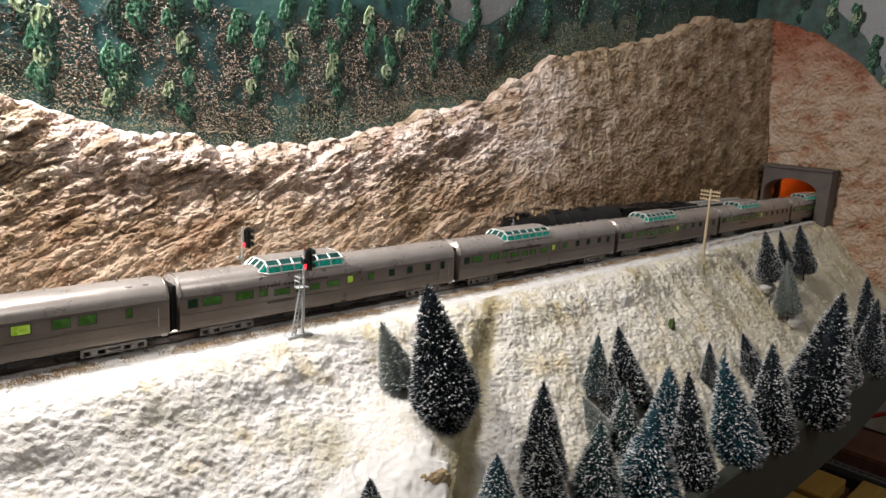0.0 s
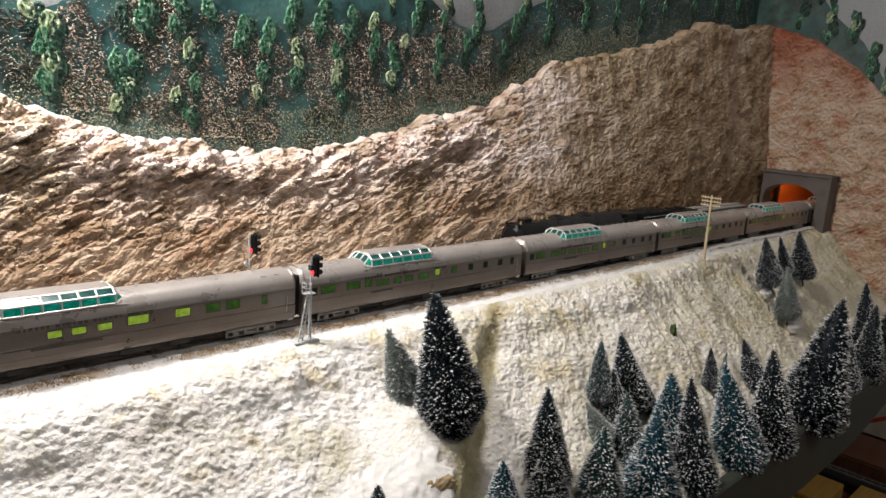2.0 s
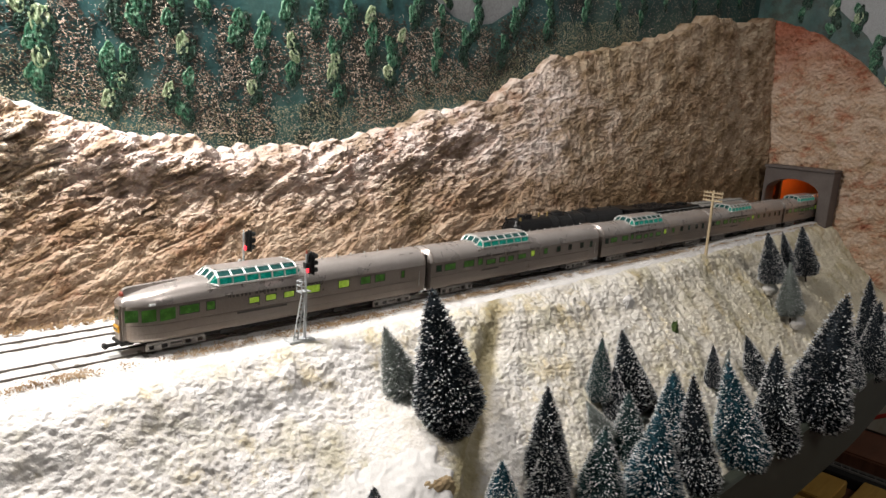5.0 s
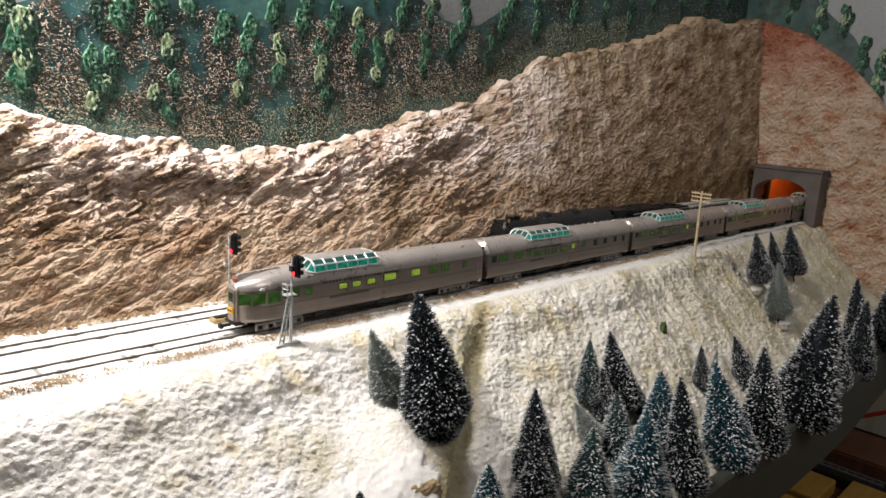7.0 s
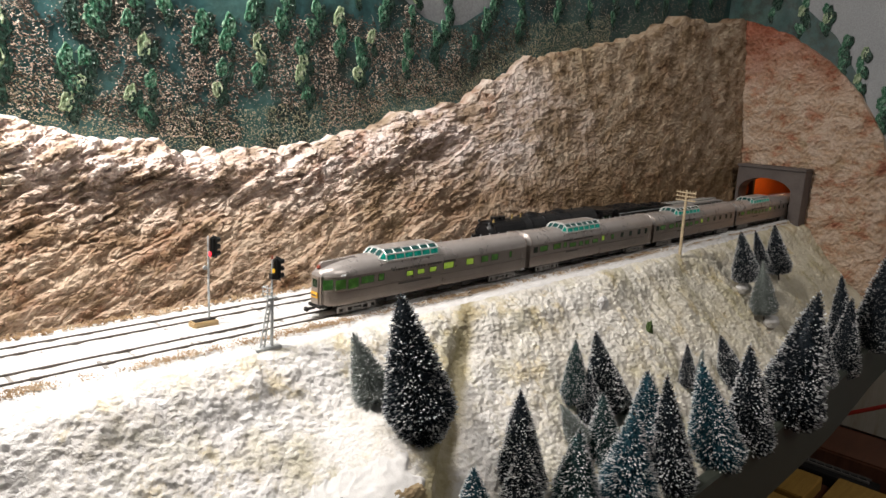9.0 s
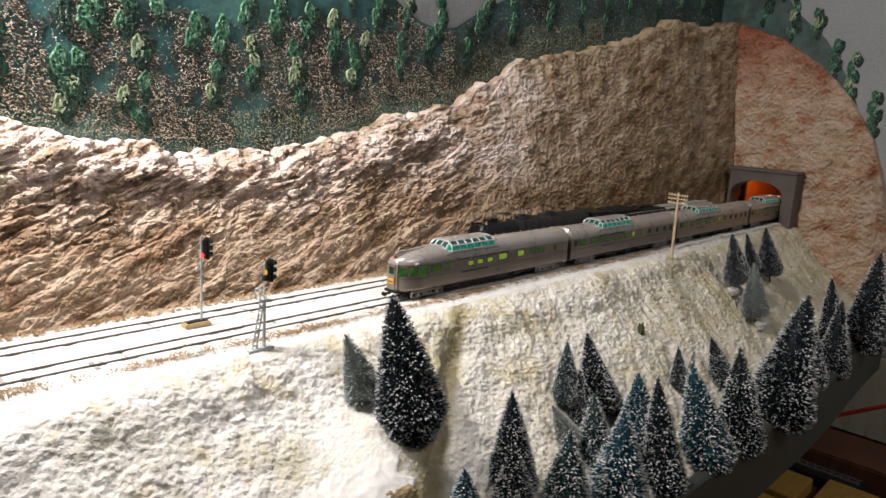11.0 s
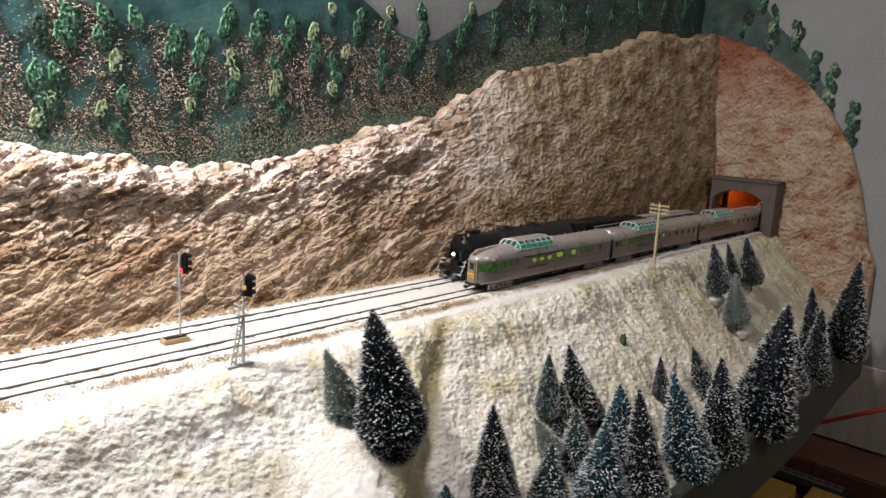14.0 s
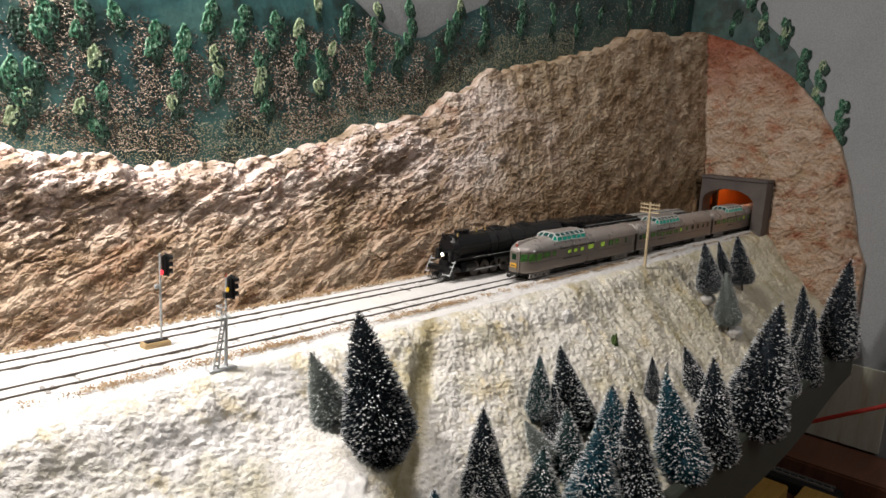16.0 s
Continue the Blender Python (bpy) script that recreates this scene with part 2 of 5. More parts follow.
M_BLACK = material("matt_black_signal", [(0.008, 0.009, 0.009), (0.02, 0.02, 0.02)], 400, 0.6)
M_RED_LED = material("red_signal_lens", [(0.6, 0.02, 0.03), (0.8, 0.03, 0.04)], 400, 0.3, emit=(1.0, 0.04, 0.06), strength=2.2)
M_AMBER_LED = material("amber_signal_lens", [(0.7, 0.4, 0.03), (0.8, 0.5, 0.05)], 400, 0.3, emit=(1.0, 0.6, 0.05), strength=0.5)
M_HEADLIGHT = material("warm_headlight_lens", [(0.9, 0.85, 0.7), (0.95, 0.9, 0.8)], 400, 0.3, emit=(1.0, 0.9, 0.7), strength=6)
M_MARKER = material("amber_tail_sign", [(0.60, 0.30, 0.02), (0.75, 0.42, 0.05)], 300, 0.5, emit=(1.0, 0.55, 0.05), strength=0.12)
M_REDMARK = material("red_tail_beacon", [(0.30, 0.06, 0.04), (0.42, 0.10, 0.06)], 300, 0.4)
M_POLE = material("bare_wood_pole", [(0.45, 0.34, 0.20), (0.66, 0.54, 0.36)], 300, 0.8, 0, 0.3, 1500, (3, 3, 0.6))
M_NEEDLE = {k: material(k + "_bottlebrush_fibre", c, 250, 0.65, 0, 0.0) for k, c in dict(
    dark=[(0.007, 0.013, 0.022), (0.024, 0.040, 0.056)], blue=[(0.008, 0.055, 0.085), (0.03, 0.14, 0.19)],
    teal=[(0.015, 0.055, 0.06), (0.055, 0.125, 0.125)], grey=[(0.15, 0.18, 0.17), (0.32, 0.35, 0.33)]).items()}
M_TIPSNOW = material("white_flocking", [(0.70, 0.71, 0.72), (0.85, 0.86, 0.87)], 300, 0.85)
M_MOSS = material("green_moss", [(0.03, 0.06, 0.012), (0.09, 0.14, 0.04)], 400, 0.9, 0, 0.5)
M_BROWNBOARD = material("red_brown_board", [(0.12, 0.048, 0.028), (0.19, 0.08, 0.048)], 20, 0.5, 0, 0.2, 500, (1, 8, 1))
M_YELLOW = material("yellow_varnished_wood", [(0.42, 0.24, 0.05), (0.55, 0.34, 0.09)], 30, 0.45, 0, 0.2, 500, (1, 8, 1))
M_REDROD = material("red_plastic_rod", [(0.55, 0.05, 0.04), (0.68, 0.08, 0.06)], 60, 0.4)
# Brown streaks are paint; the pale tone also carries light on the wall.
M_PANEL = material("streaked_lit_wall_paint", [(0.40, 0.30, 0.17), (0.66, 0.66, 0.54), (0.76, 0.77, 0.68)], 40, 0.7, 0, 0.2, 400, (1, 2.2, 0.25), stops=[0.30, 0.42, 0.6])
M_FLOOR = material("dark_floor_paint", [(0.06, 0.05, 0.045), (0.10, 0.085, 0.075)], 8, 0.7, 0, 0.2, 120)


wash_or_shade(M_FOREST, (0.42, 0.46, 0.40), 0.48, 0.66, 0.85)
stain(M_FOREST, (0.55, 0.33, 0.28), 26, 0.50, 0.60, 0.9)
stain(M_RED_ROCK, (0.72, 0.38, 0.26), 22, 0.54, 0.64, 0.8)
stain(M_RED_ROCK, (0.66, 0.62, 0.46), 34, 0.55, 0.66, 0.7)
wash_or_shade(M_RED_ROCK, (0.62, 0.24, 0.17), 0.135, 0.205, 0.9, 2, 0.10)
wash_or_shade(M_ROCK, (0.72, 0.46, 0.38), 0.205, 0.245, 0.8, 2, 0.05)


# ---- builders ----
def empty(name, label, category, group="", m=None):
    ob = tagged(new(name), label, category, group)
    ob.empty_display_size = 0.01
    if m is not None:
        ob.matrix_world = m
    return ob


def mesh_of(name, bm, mat, smooth=False):
    me = bpy.data.meshes.new(name)
    bmesh.ops.recalc_face_normals(bm, faces=bm.faces)
    bm.to_mesh(me)
    bm.free()
    me.materials.append(mat)
    if smooth:
        me.polygons.foreach_set("use_smooth", [True] * len(me.polygons))
    return me


def part(name, bm, mat, parent, label="", smooth=False):
    me = bm if isinstance(bm, bpy.types.Mesh) else mesh_of(name, bm, mat, smooth)
    ob = new(name, me)
    ob.parent = parent
    return tagged(ob, label)


def thing(name, bm, mat, label, category, group="", kind="", smooth=False):
    me = bm if isinstance(bm, bpy.types.Mesh) else mesh_of(name, bm, mat, smooth)
    return tagged(new(name, me), label, category, group, kind)


def box(bm, x0, x1, y0, y1, z0, z1, bevel=0.0):
    r = bmesh.ops.create_cube(bm, size=1, matrix=Matrix.Translation(((x0 + x1) / 2, (y0 + y1) / 2, (z0 + z1) / 2)) @ Matrix.Diagonal((x1 - x0, y1 - y0, z1 - z0, 1)))
    if bevel:
        edges = list({e for v in r["verts"] for e in v.link_edges})
        bmesh.ops.bevel(bm, geom=edges, offset=bevel, segments=2, affect="EDGES")
    return bm


def boxed(*a, bevel=0.0):
    return box(bmesh.new(), *a, bevel=bevel)


def rod(bm, a, b, r0, r1=None, n=8):
    a, b = Vector(a), Vector(b)
    d = b - a
    m = Matrix.Translation((a + b) / 2) @ d.to_track_quat("Z", "Y").to_matrix().to_4x4()
    bmesh.ops.create_cone(bm, cap_ends=True, segments=n, radius1=r0, radius2=r0 if r1 is None else r1, depth=d.length, matrix=m)
    return bm


def rodded(a, b, r0, r1=None, n=8):
    return rod(bmesh.new(), a, b, r0, r1, n)


def raw(name, verts, faces, mat, smooth=False):
    me = bpy.data.meshes.new(name)
    me.from_pydata(verts, [], faces)
    me.materials.append(mat)
    if smooth:
        me.polygons.foreach_set("use_smooth", [True] * len(me.polygons))
    me.update()
    return me


def grid_mesh(name, nu, nv, f, mat, smooth=True):
    """A sheet of (nu+1) x (nv+1) points from f(u, v)."""
    verts = [f(i / nu, j / nv) for j in range(nv + 1) for i in range(nu + 1)]
    w = nu + 1
    faces = [(j * w + i, j * w + i + 1, (j + 1) * w + i + 1, (j + 1) * w + i) for j in range(nv) for i in range(nu)]
    return raw(name, verts, faces, mat, smooth)


def lerp_table(rows, x):
    if x <= rows[0][0]:
        return rows[0][1]
    for (a, p), (b, q) in zip(rows, rows[1:]):
        if x <= b:
            return p + (q - p) * (x - a) / (b - a)
    return rows[-1][1]


def step(a, b, x):
    k = min(1.0, max(0.0, (x - a) / (b - a)))
    return k * k * (3 - 2 * k)


# ---- the room ----
WALL_Y, WALL_X = 0.098, 0.874
def wall_with_hole(name, x0, x1, y0, y1, z0, z1, hole):
    """An end wall, thick in x, with one square hole (y0, y1, z0, z1) through it."""
    bm = bmesh.new()
    hy0, hy1, hz0, hz1 = hole
    for a in ((y0, hy0, z0, z1), (hy1, y1, z0, z1), (hy0, hy1, z0, hz0), (hy0, hy1, hz1, z1)):
        box(bm, x0, x1, *a)
    return thing(name, bm, M_WALL, "plain grey painted end wall", "wall", kind="structure")


thing("wall_north", boxed(-1.6, WALL_X + 0.9, WALL_Y, WALL_Y + 0.08, -0.75, 1.6), M_WALL, "grey painted wall behind the railway shelf", "wall", kind="structure")
wall_with_hole("wall_east", WALL_X, WALL_X + 0.06, -2.2, WALL_Y, -0.75, 1.6, (-0.0345, 0.0745, -0.0125, 0.0945))
thing("wall_south", boxed(-1.6, WALL_X, -2.26, -2.2, -0.75, 1.6), M_WALL, "plain grey painted wall", "wall", kind="structure")
thing("wall_west", boxed(-1.66, -1.6, -2.2, WALL_Y, -0.75, 1.6), M_WALL, "plain grey painted wall", "wall", kind="structure")
thing("floor", boxed(-1.6, WALL_X, -2.2, WALL_Y, -0.80, -0.75), M_FLOOR, "dark painted floor", "floor", kind="structure")
thing("ceiling", boxed(-1.6, WALL_X, -2.2, WALL_Y, 1.6, 1.65), M_WALL, "plain pale ceiling", "ceiling", kind="structure")

# ---- carved rock behind the tracks ----
ROCK_TOP = [(-0.4, 0.105), (0.06, 0.100), (0.097, 0.096), (0.126, 0.086), (0.158, 0.081), (0.184, 0.0745), (0.238, 0.0705), (0.270, 0.076), (0.319, 0.082), (0.353, 0.097),
            (0.392, 0.103), (0.422, 0.110), (0.447, 0.1245), (0.480, 0.1415), (0.516, 0.1515), (0.556, 0.1540), (0.596, 0.1645), (0.639, 0.1725), (0.684, 0.1875), (0.732, 0.2060), (0.779, 0.2030), (0.858, 0.2190), (0.88, 0.222)]


def ridged(v):
    return 1 - 2 * abs(v)


def strata(x, z):
    """Slanting layers that climb to the right, broken into ledges and flakes."""
    a, b = x * 0.92 + z * 0.39, -x * 0.39 + z * 0.92
    w = 0.0040 * noise.noise(Vector((a * 14, b * 14, 3.1))) + 0.0020 * noise.noise(Vector((a * 50, b * 60, 8.3)))
    big = noise.noise(Vector((a * 12, (b + w) * 60, 0.3)))
    bed = ridged(noise.noise(Vector((a * 16, (b + w) * 150, 7.7))))
    crack = max(0.0, ridged(noise.noise(Vector((a * 22, (b + w) * 95, 1.9)))) - 0.62)
    fine = noise.noise(Vector((a * 170, (b + w) * 620, 2.2)))
    grit = noise.noise(Vector((x * 800, z * 800, 5.0)))
    plates = 0.0
    for fa, fb, size in ((28, 100, 0.0022), (75, 220, 0.0015), (190, 430, 0.0010)):
        p = Vector((a * fa, (b + w) * fb, fa))
        q = noise.voronoi(p)[1][0]
        plates += size * (noise.cell(q * 7.3) - 0.5 + 0.60 * (p.y - q.y) + 0.20 * (p.x - q.x))
    crumb = noise.noise(Vector((x * 260, z * 300, 4.0)))
    return 0.0014 * big + 0.0007 * bed - 0.0038 * crack + plates + 0.0005 * fine + 0.0010 * grit + 0.0014 * crumb


def lumps(x, z):
    """Stippled plaster with faint upright smears."""
    blob = noise.noise(Vector((x * 120, z * 130, 21)))
    return (0.0020 * noise.noise(Vector((x * 26, z * 18, 9))) + 0.0006 * noise.noise(Vector((x * 95, z * 60, 4))) + 0.0009 * blob + 0.0011 * noise.noise(Vector((x * 300, z * 320, 1)))
            + 0.0006 * noise.noise(Vector((x * 600, z * 640, 6))) + 0.0050 * max(0.0, noise.noise(Vector((x * 75, z * 70, 25))) - 0.32))


def rock_top(x):
    return lerp_table(ROCK_TOP, x) + 0.0035 * noise.noise(Vector((x * 60, 0.5, 0))) + 0.0030 * noise.noise(Vector((x * 170, 1.5, 0))) + 0.004 * ridged(noise.noise(Vector((x * 38, 9.5, 0)))) - 0.001


def rock_point(u, v):
    x = -0.30 + u * 8.25 if u < 0.04 else 0.03 + 0.842 * ((u - 0.04) / 0.96) ** 1.2
    top = rock_top(x)
    z = -0.008 + v * (top + 0.008)
    smooth_part = step(0.36, 0.47, x - 0.35 * (z - 0.05) + 0.02 * noise.noise(Vector((x * 30, z * 30, 2))))
    d = strata(x, z) * (1 - 0.86 * smooth_part) * (0.55 + 0.45 * step(0.015, 0.06, z)) + lumps(x, z) * (0.4 + 0.5 * smooth_part)
    end = step(0.50, 0.86, x)
    lean = (0.050 + 0.040 * v ** 1.2) * (1 - end) + (0.0485 + 0.0235 * v) * end
    bulge = -0.006 * math.exp(-((v - 0.86) / 0.12) ** 2) * (1 - smooth_part)
    y = lean + bulge - d
    if v > 0.985:
        y = WALL_Y + 0.004
    return (x, min(y, WALL_Y + 0.004), z)


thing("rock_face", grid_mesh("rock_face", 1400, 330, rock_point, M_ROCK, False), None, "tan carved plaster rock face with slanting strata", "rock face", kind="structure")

def pale_edge_point(u, v):
    x = 0.05 + u * 0.17
    w = -0.0016 + 0.0032 * max(0.0, noise.noise(Vector((x * 40, 5.0, 0))) + 0.12)
    return (x, 0.0955 - 0.0015 * math.sin(v * math.pi), rock_top(x) - 0.003 + v * (w + 0.003))


thing("trim", grid_mesh("trim", 260, 5, pale_edge_point, M_PALE_EDGE), None, "pale bluish-white paint line along the rock crest", "paint line", kind="structure")

# end mountain with the tunnel
END_TOP = [(-0.125, -0.03), (-0.111, 0.003), (-0.107, 0.020), (-0.095, 0.065), (-0.082, 0.100), (-0.0545, 0.142), (-0.022, 0.174), (0.0237, 0.204), (0.0666, 0.219), (0.098, 0.224)]


def end_point(u, v):
    y = -0.124 + u * 0.222
    top = lerp_table(END_TOP, y) + 0.002 * noise.noise(Vector((y * 120, 4, 0)))
    z = -0.11 + v * (top + 0.11)
    a, b = y * 0.82 - z * 0.57, y * 0.57 + z * 0.82
    w = 0.010 * noise.noise(Vector((y * 40, z * 40, 1)))
    b += w
    d = 0.0026 * noise.noise(Vector((a * 40, b * 90, 5))) + 0.0016 * noise.noise(Vector((a * 130, b * 210, 2))) + 0.0014 * ridged(noise.noise(Vector((y * 190, z * 190, 7)))) + 0.0012 * noise.noise(Vector((a * 330, b * 560, 3))) + 0.003 * noise.noise(Vector((y * 25, z * 25, 8)))
    x = 0.856 + 0.010 * v - d
    if v > 0.985 or u < 0.012:
        x = WALL_X + 0.003
    return (x, y, z)


HOLE = (-0.0105, 0.0470, -0.004, 0.044)
def end_sheet():
    nu, nv = 260, 330
    verts = [end_point(i / nu, j / nv) for j in range(nv + 1) for i in range(nu + 1)]
    w, faces = nu + 1, []
    for j in range(nv):
        for i in range(nu):
            q = (j * w + i, (j + 1) * w + i, (j + 1) * w + i + 1, j * w + i + 1)
            c = [sum(verts[k][n] for k in q) / 4 for n in range(3)]
            if not (HOLE[0] < c[1] < HOLE[1] and HOLE[2] < c[2] < HOLE[3]):
                faces.append(q)
    return raw("red_mountain", verts, faces, M_RED_ROCK, False)


thing("red_mountain", end_sheet(), None, "reddish carved plaster mountain on the end wall", "rock face", kind="structure")

# ---- snow ledge and slope ----
def y_of(s):
    return 0.072 - s


def beside(x, y):
    """How far a place lies to the right of the hollow that runs down the bank."""
    return x - 0.309 - 1.316 * (y + 0.0256)


def snow_point(u, v):
    x = -0.30 + u * 1.168
    edge = 0.0225 - 0.008 * step(0.42, 0.62, x) + 0.0025 * noise.noise(Vector((x * 30, 2, 0))) + 0.0012 * noise.noise(Vector((x * 110, 5, 0)))
    # distance along the profile from under the rock to the fascia
    flat, length = 0.072 + edge, 0.072 + edge + 0.148 - 0.016 * step(0.58, 0.872, x)
    s = v * length
    if s < flat:
        y, z = 0.072 - s, -0.0022 + 0.0015 * step(-0.016, -0.011, y_of(s)) * (1 - step(0.042, 0.046, y_of(s)))
        k = 0.0
        berm = step(flat - 0.006, flat - 0.001, s)
        z += berm * 0.0024 * step(0.45, 0.7, x)
    else:
        d = s - flat
        k = step(0.0, 0.010, d)
        y, z = -edge - d * math.cos(radians(20 + 22 * step(0, 0.03, d))), -0.0022 - d * math.sin(radians(20 + 22 * step(0, 0.03, d)))
    amp = (0.25 + 0.75 * k) * (1 + 0.15 * step(0.28, 0.42, x))
    # smooth drift under the large tree, with a fold beside it
    drift = math.exp(-((x - 0.205) / 0.030) ** 2) * step(0.03, 0.06, s - flat)
    g = beside(x, y)
    fold = (1 - step(-0.016, -0.009, g + 0.003 * noise.noise(Vector((x * 60, y * 160, 3))))) * step(-0.09, -0.03, g) * step(0.015, 0.05, s - flat)
    hollow = math.exp(-(g / 0.007) ** 2) * step(0.0, 0.03, s - flat)
    h = amp * (1 - 0.8 * drift) * (0.0013 * noise.noise(Vector((x * 70, y * 70, z * 70))) + 0.0008 * noise.noise(Vector((x * 170, y * 170, z * 170 + 3))) + 0.0007 * noise.noise(Vector((x * 480, y * 480, z * 480 + 7))) + 0.0004 * ridged(noise.noise(Vector((x * 210, y * 210, z * 210 + 9)))) + 0.0007 * noise.noise(Vector((x * 900, y * 900, z * 900))))
    h += k * 0.0010 * ridged(noise.noise(Vector((x * 110, y * 28, 5)))) * step(0.3, 0.5, x) + k * 0.004 * noise.noise(Vector((x * 22, y * 22, 11))) + 0.012 * fold - 0.003 * hollow
    if k == 0.0:
        h = 0.0006 * noise.noise(Vector((x * 160, y * 160, 1))) + 0.0004 * noise.noise(Vector((x * 500, y * 500, 1)))
        if -0.0085 < y < 0.0405:
            h = max(-0.0008, min(h, 0.0001))
    return (x, y - h * 0.7 * k, z + h * (1 - 0.3 * k))


def seam(u):
    """Where the loose snow of the ledge gives way to the plaster bank."""
    x = u * 60
    return 0.396 + 0.008 * noise.noise(Vector((x, 3.3, 0))) + 0.004 * noise.noise(Vector((x * 3, 1.3, 0)))


thing("ledge", grid_mesh("ledge", 1300, 130, lambda u, v: snow_point(u, v * seam(u)), M_FLAT_SNOW), None, "white loose snow on the track ledge", "snow", kind="structure")
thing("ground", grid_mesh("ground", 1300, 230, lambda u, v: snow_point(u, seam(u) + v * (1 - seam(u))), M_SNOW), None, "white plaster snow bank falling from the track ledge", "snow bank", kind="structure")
def drift_point(u, v):
    """A smooth drift of loose snow laid on the bank, cut off steeply at one side."""
    s = 0.55 + 0.03 * u + v * 0.40
    down = snow_point(0.45, min(s, 1.0))[1]
    x = 0.291 + 1.316 * (down + 0.0256) - (1 - u) * 0.075 + u * (0.005 * noise.noise(Vector((v * 14, 2, 0))))
    px, py, pz = snow_point((x + 0.30) / 1.168, min(s, 1.0))
    rise = step(0, 0.55, u) * (1 - step(0.90, 1.0, u)) * step(0, 0.4, v) * (1 - step(0.9, 1.0, v))
    lift = -0.0030 + 0.0054 * rise + 0.0012 * noise.noise(Vector((px * 45, py * 45, 7))) + 0.0010 * noise.noise(Vector((px * 120, py * 120, 2))) + 0.0005 * noise.noise(Vector((px * 420, py * 420, 4)))
    return (px, py - 0.66 * lift, pz + 0.75 * lift)


thing("ground_drift", grid_mesh("snow_drift", 110, 120, drift_point, M_FLAT_SNOW), None, "smooth bright white drift of loose snow", "snow drift", kind="structure")
def fascia_board():
    """A thin bent board that draws in towards the end wall."""
    bm = bmesh.new()
    rings = []
    for k in range(41):
        x = -0.30 + 1.172 * k / 40
        y = -0.137 + 0.012 * step(0.58, 0.872, x)
        rings.append([bm.verts.new((x, y + a, b)) for a, b in ((0, -0.1415), (0.008, -0.1415), (0.008, -0.0935), (0.0065, -0.0925), (0.0015, -0.0925), (0, -0.0940))])
    for p, q in zip(rings, rings[1:]):
        for j in range(6):
            bm.faces.new([p[j], p[(j + 1) % 6], q[(j + 1) % 6], q[j]])
    bm.faces.new(rings[0])
    bm.faces.new(rings[-1])
    return bm


thing("fascia", fascia_board(), M_FASCIA, "grey-green painted board along the shelf edge", "fascia board", kind="structure")
thing("shelf", boxed(-0.30, 0.872, -0.116, WALL_Y, -0.138, -0.118), M_BROWNBOARD, "wooden shelf board under the layout", "shelf", kind="structure")

# ---- tunnel ----
def portal():
    x0, x1 = 0.838, 0.862
    y0, y1, z1 = -0.0235, 0.0480, 0.0535
    hy0, hy1 = -0.0115, 0.0452
    c, r, spring, rise = (hy0 + hy1) / 2, (hy1 - hy0) / 2, 0.0285, 0.0150
    outer = [(y0, -0.012), (y0, z1), (y1, z1), (y1, -0.012)]
    inner = [(hy1, -0.012)] + [(c + r * math.cos(a), spring + rise * math.sin(a)) for a in [math.pi * k / 16 for k in range(17)]] + [(hy0, -0.012)]
    bm = bmesh.new()
    ring = outer + inner
    for x in (x0, x1):
        vs = [bm.verts.new((x, y, z)) for y, z in ring]
        bm.faces.new(vs)
    bm.verts.ensure_lookup_table()
    n = len(ring)
    for k in range(n):
        bm.faces.new([bm.verts[k], bm.verts[(k + 1) % n], bm.verts[n + (k + 1) % n], bm.verts[n + k]])
    ob = empty("tunnel_portal", "grey-brown arched double-track tunnel portal", "tunnel portal")
    part("arch", bm, M_PORTAL, ob)
    part("cap", boxed(x0 - 0.002, x1, y0 - 0.001, y1 + 0.001, z1 + 0.0004, z1 + 0.0034, bevel=0.0005), M_PORTAL, ob)
    return ob


portal()


def tunnel():
    ob = empty("tunnel_lining", "orange painted inside of the tunnel", "tunnel")
    tagged(ob, kind="structure")
    x0, x1 = WALL_X + 0.001, 1.62
    part("lining_floor", boxed(x0 - 0.010, x1, -0.03, 0.07, -0.012, -0.0065), M_BROWNBOARD, ob)
    part("lining_side", boxed(x0, x1, -0.034, -0.030, -0.012, 0.09), M_TUNNEL_ROCK, ob)
    rough = lambda u, v: (x0 + u * 0.05, 0.0690 - 0.004 * abs(noise.noise(Vector((u * 9, v * 9, 2)))) - 0.002 * noise.noise(Vector((u * 24, v * 24, 5))), -0.008 + v * 0.097)
    part("tunnel_rock", grid_mesh("tunnel_rock", 40, 60, rough, M_TUNNEL_ROCK, False), None, ob, "rough red-brown tunnel rock")
    part("post", boxed(x0 + 0.050, x0 + 0.056, 0.062, 0.0698, -0.008, 0.0895), M_BLACK, ob, "dark post inside the tunnel")
    part("lining_side", boxed(x0, x1, 0.070, 0.074, -0.012, 0.09), M_ORANGE, ob)
    part("lining_roof", boxed(x0, x1, -0.034, 0.074, 0.09, 0.094), M_ORANGE, ob)
    part("lining_end", boxed(x1, x1 + 0.004, -0.034, 0.074, -0.012, 0.094), M_ORANGE, ob)


tunnel()
data = bpy.data.lights.new("tunnel_bulb", "POINT")
data.energy, data.color, data.shadow_soft_size = 0.12, (1.0, 0.62, 0.28), 0.006
new("tunnel_bulb", data).location = (0.935, 0.040, 0.080)

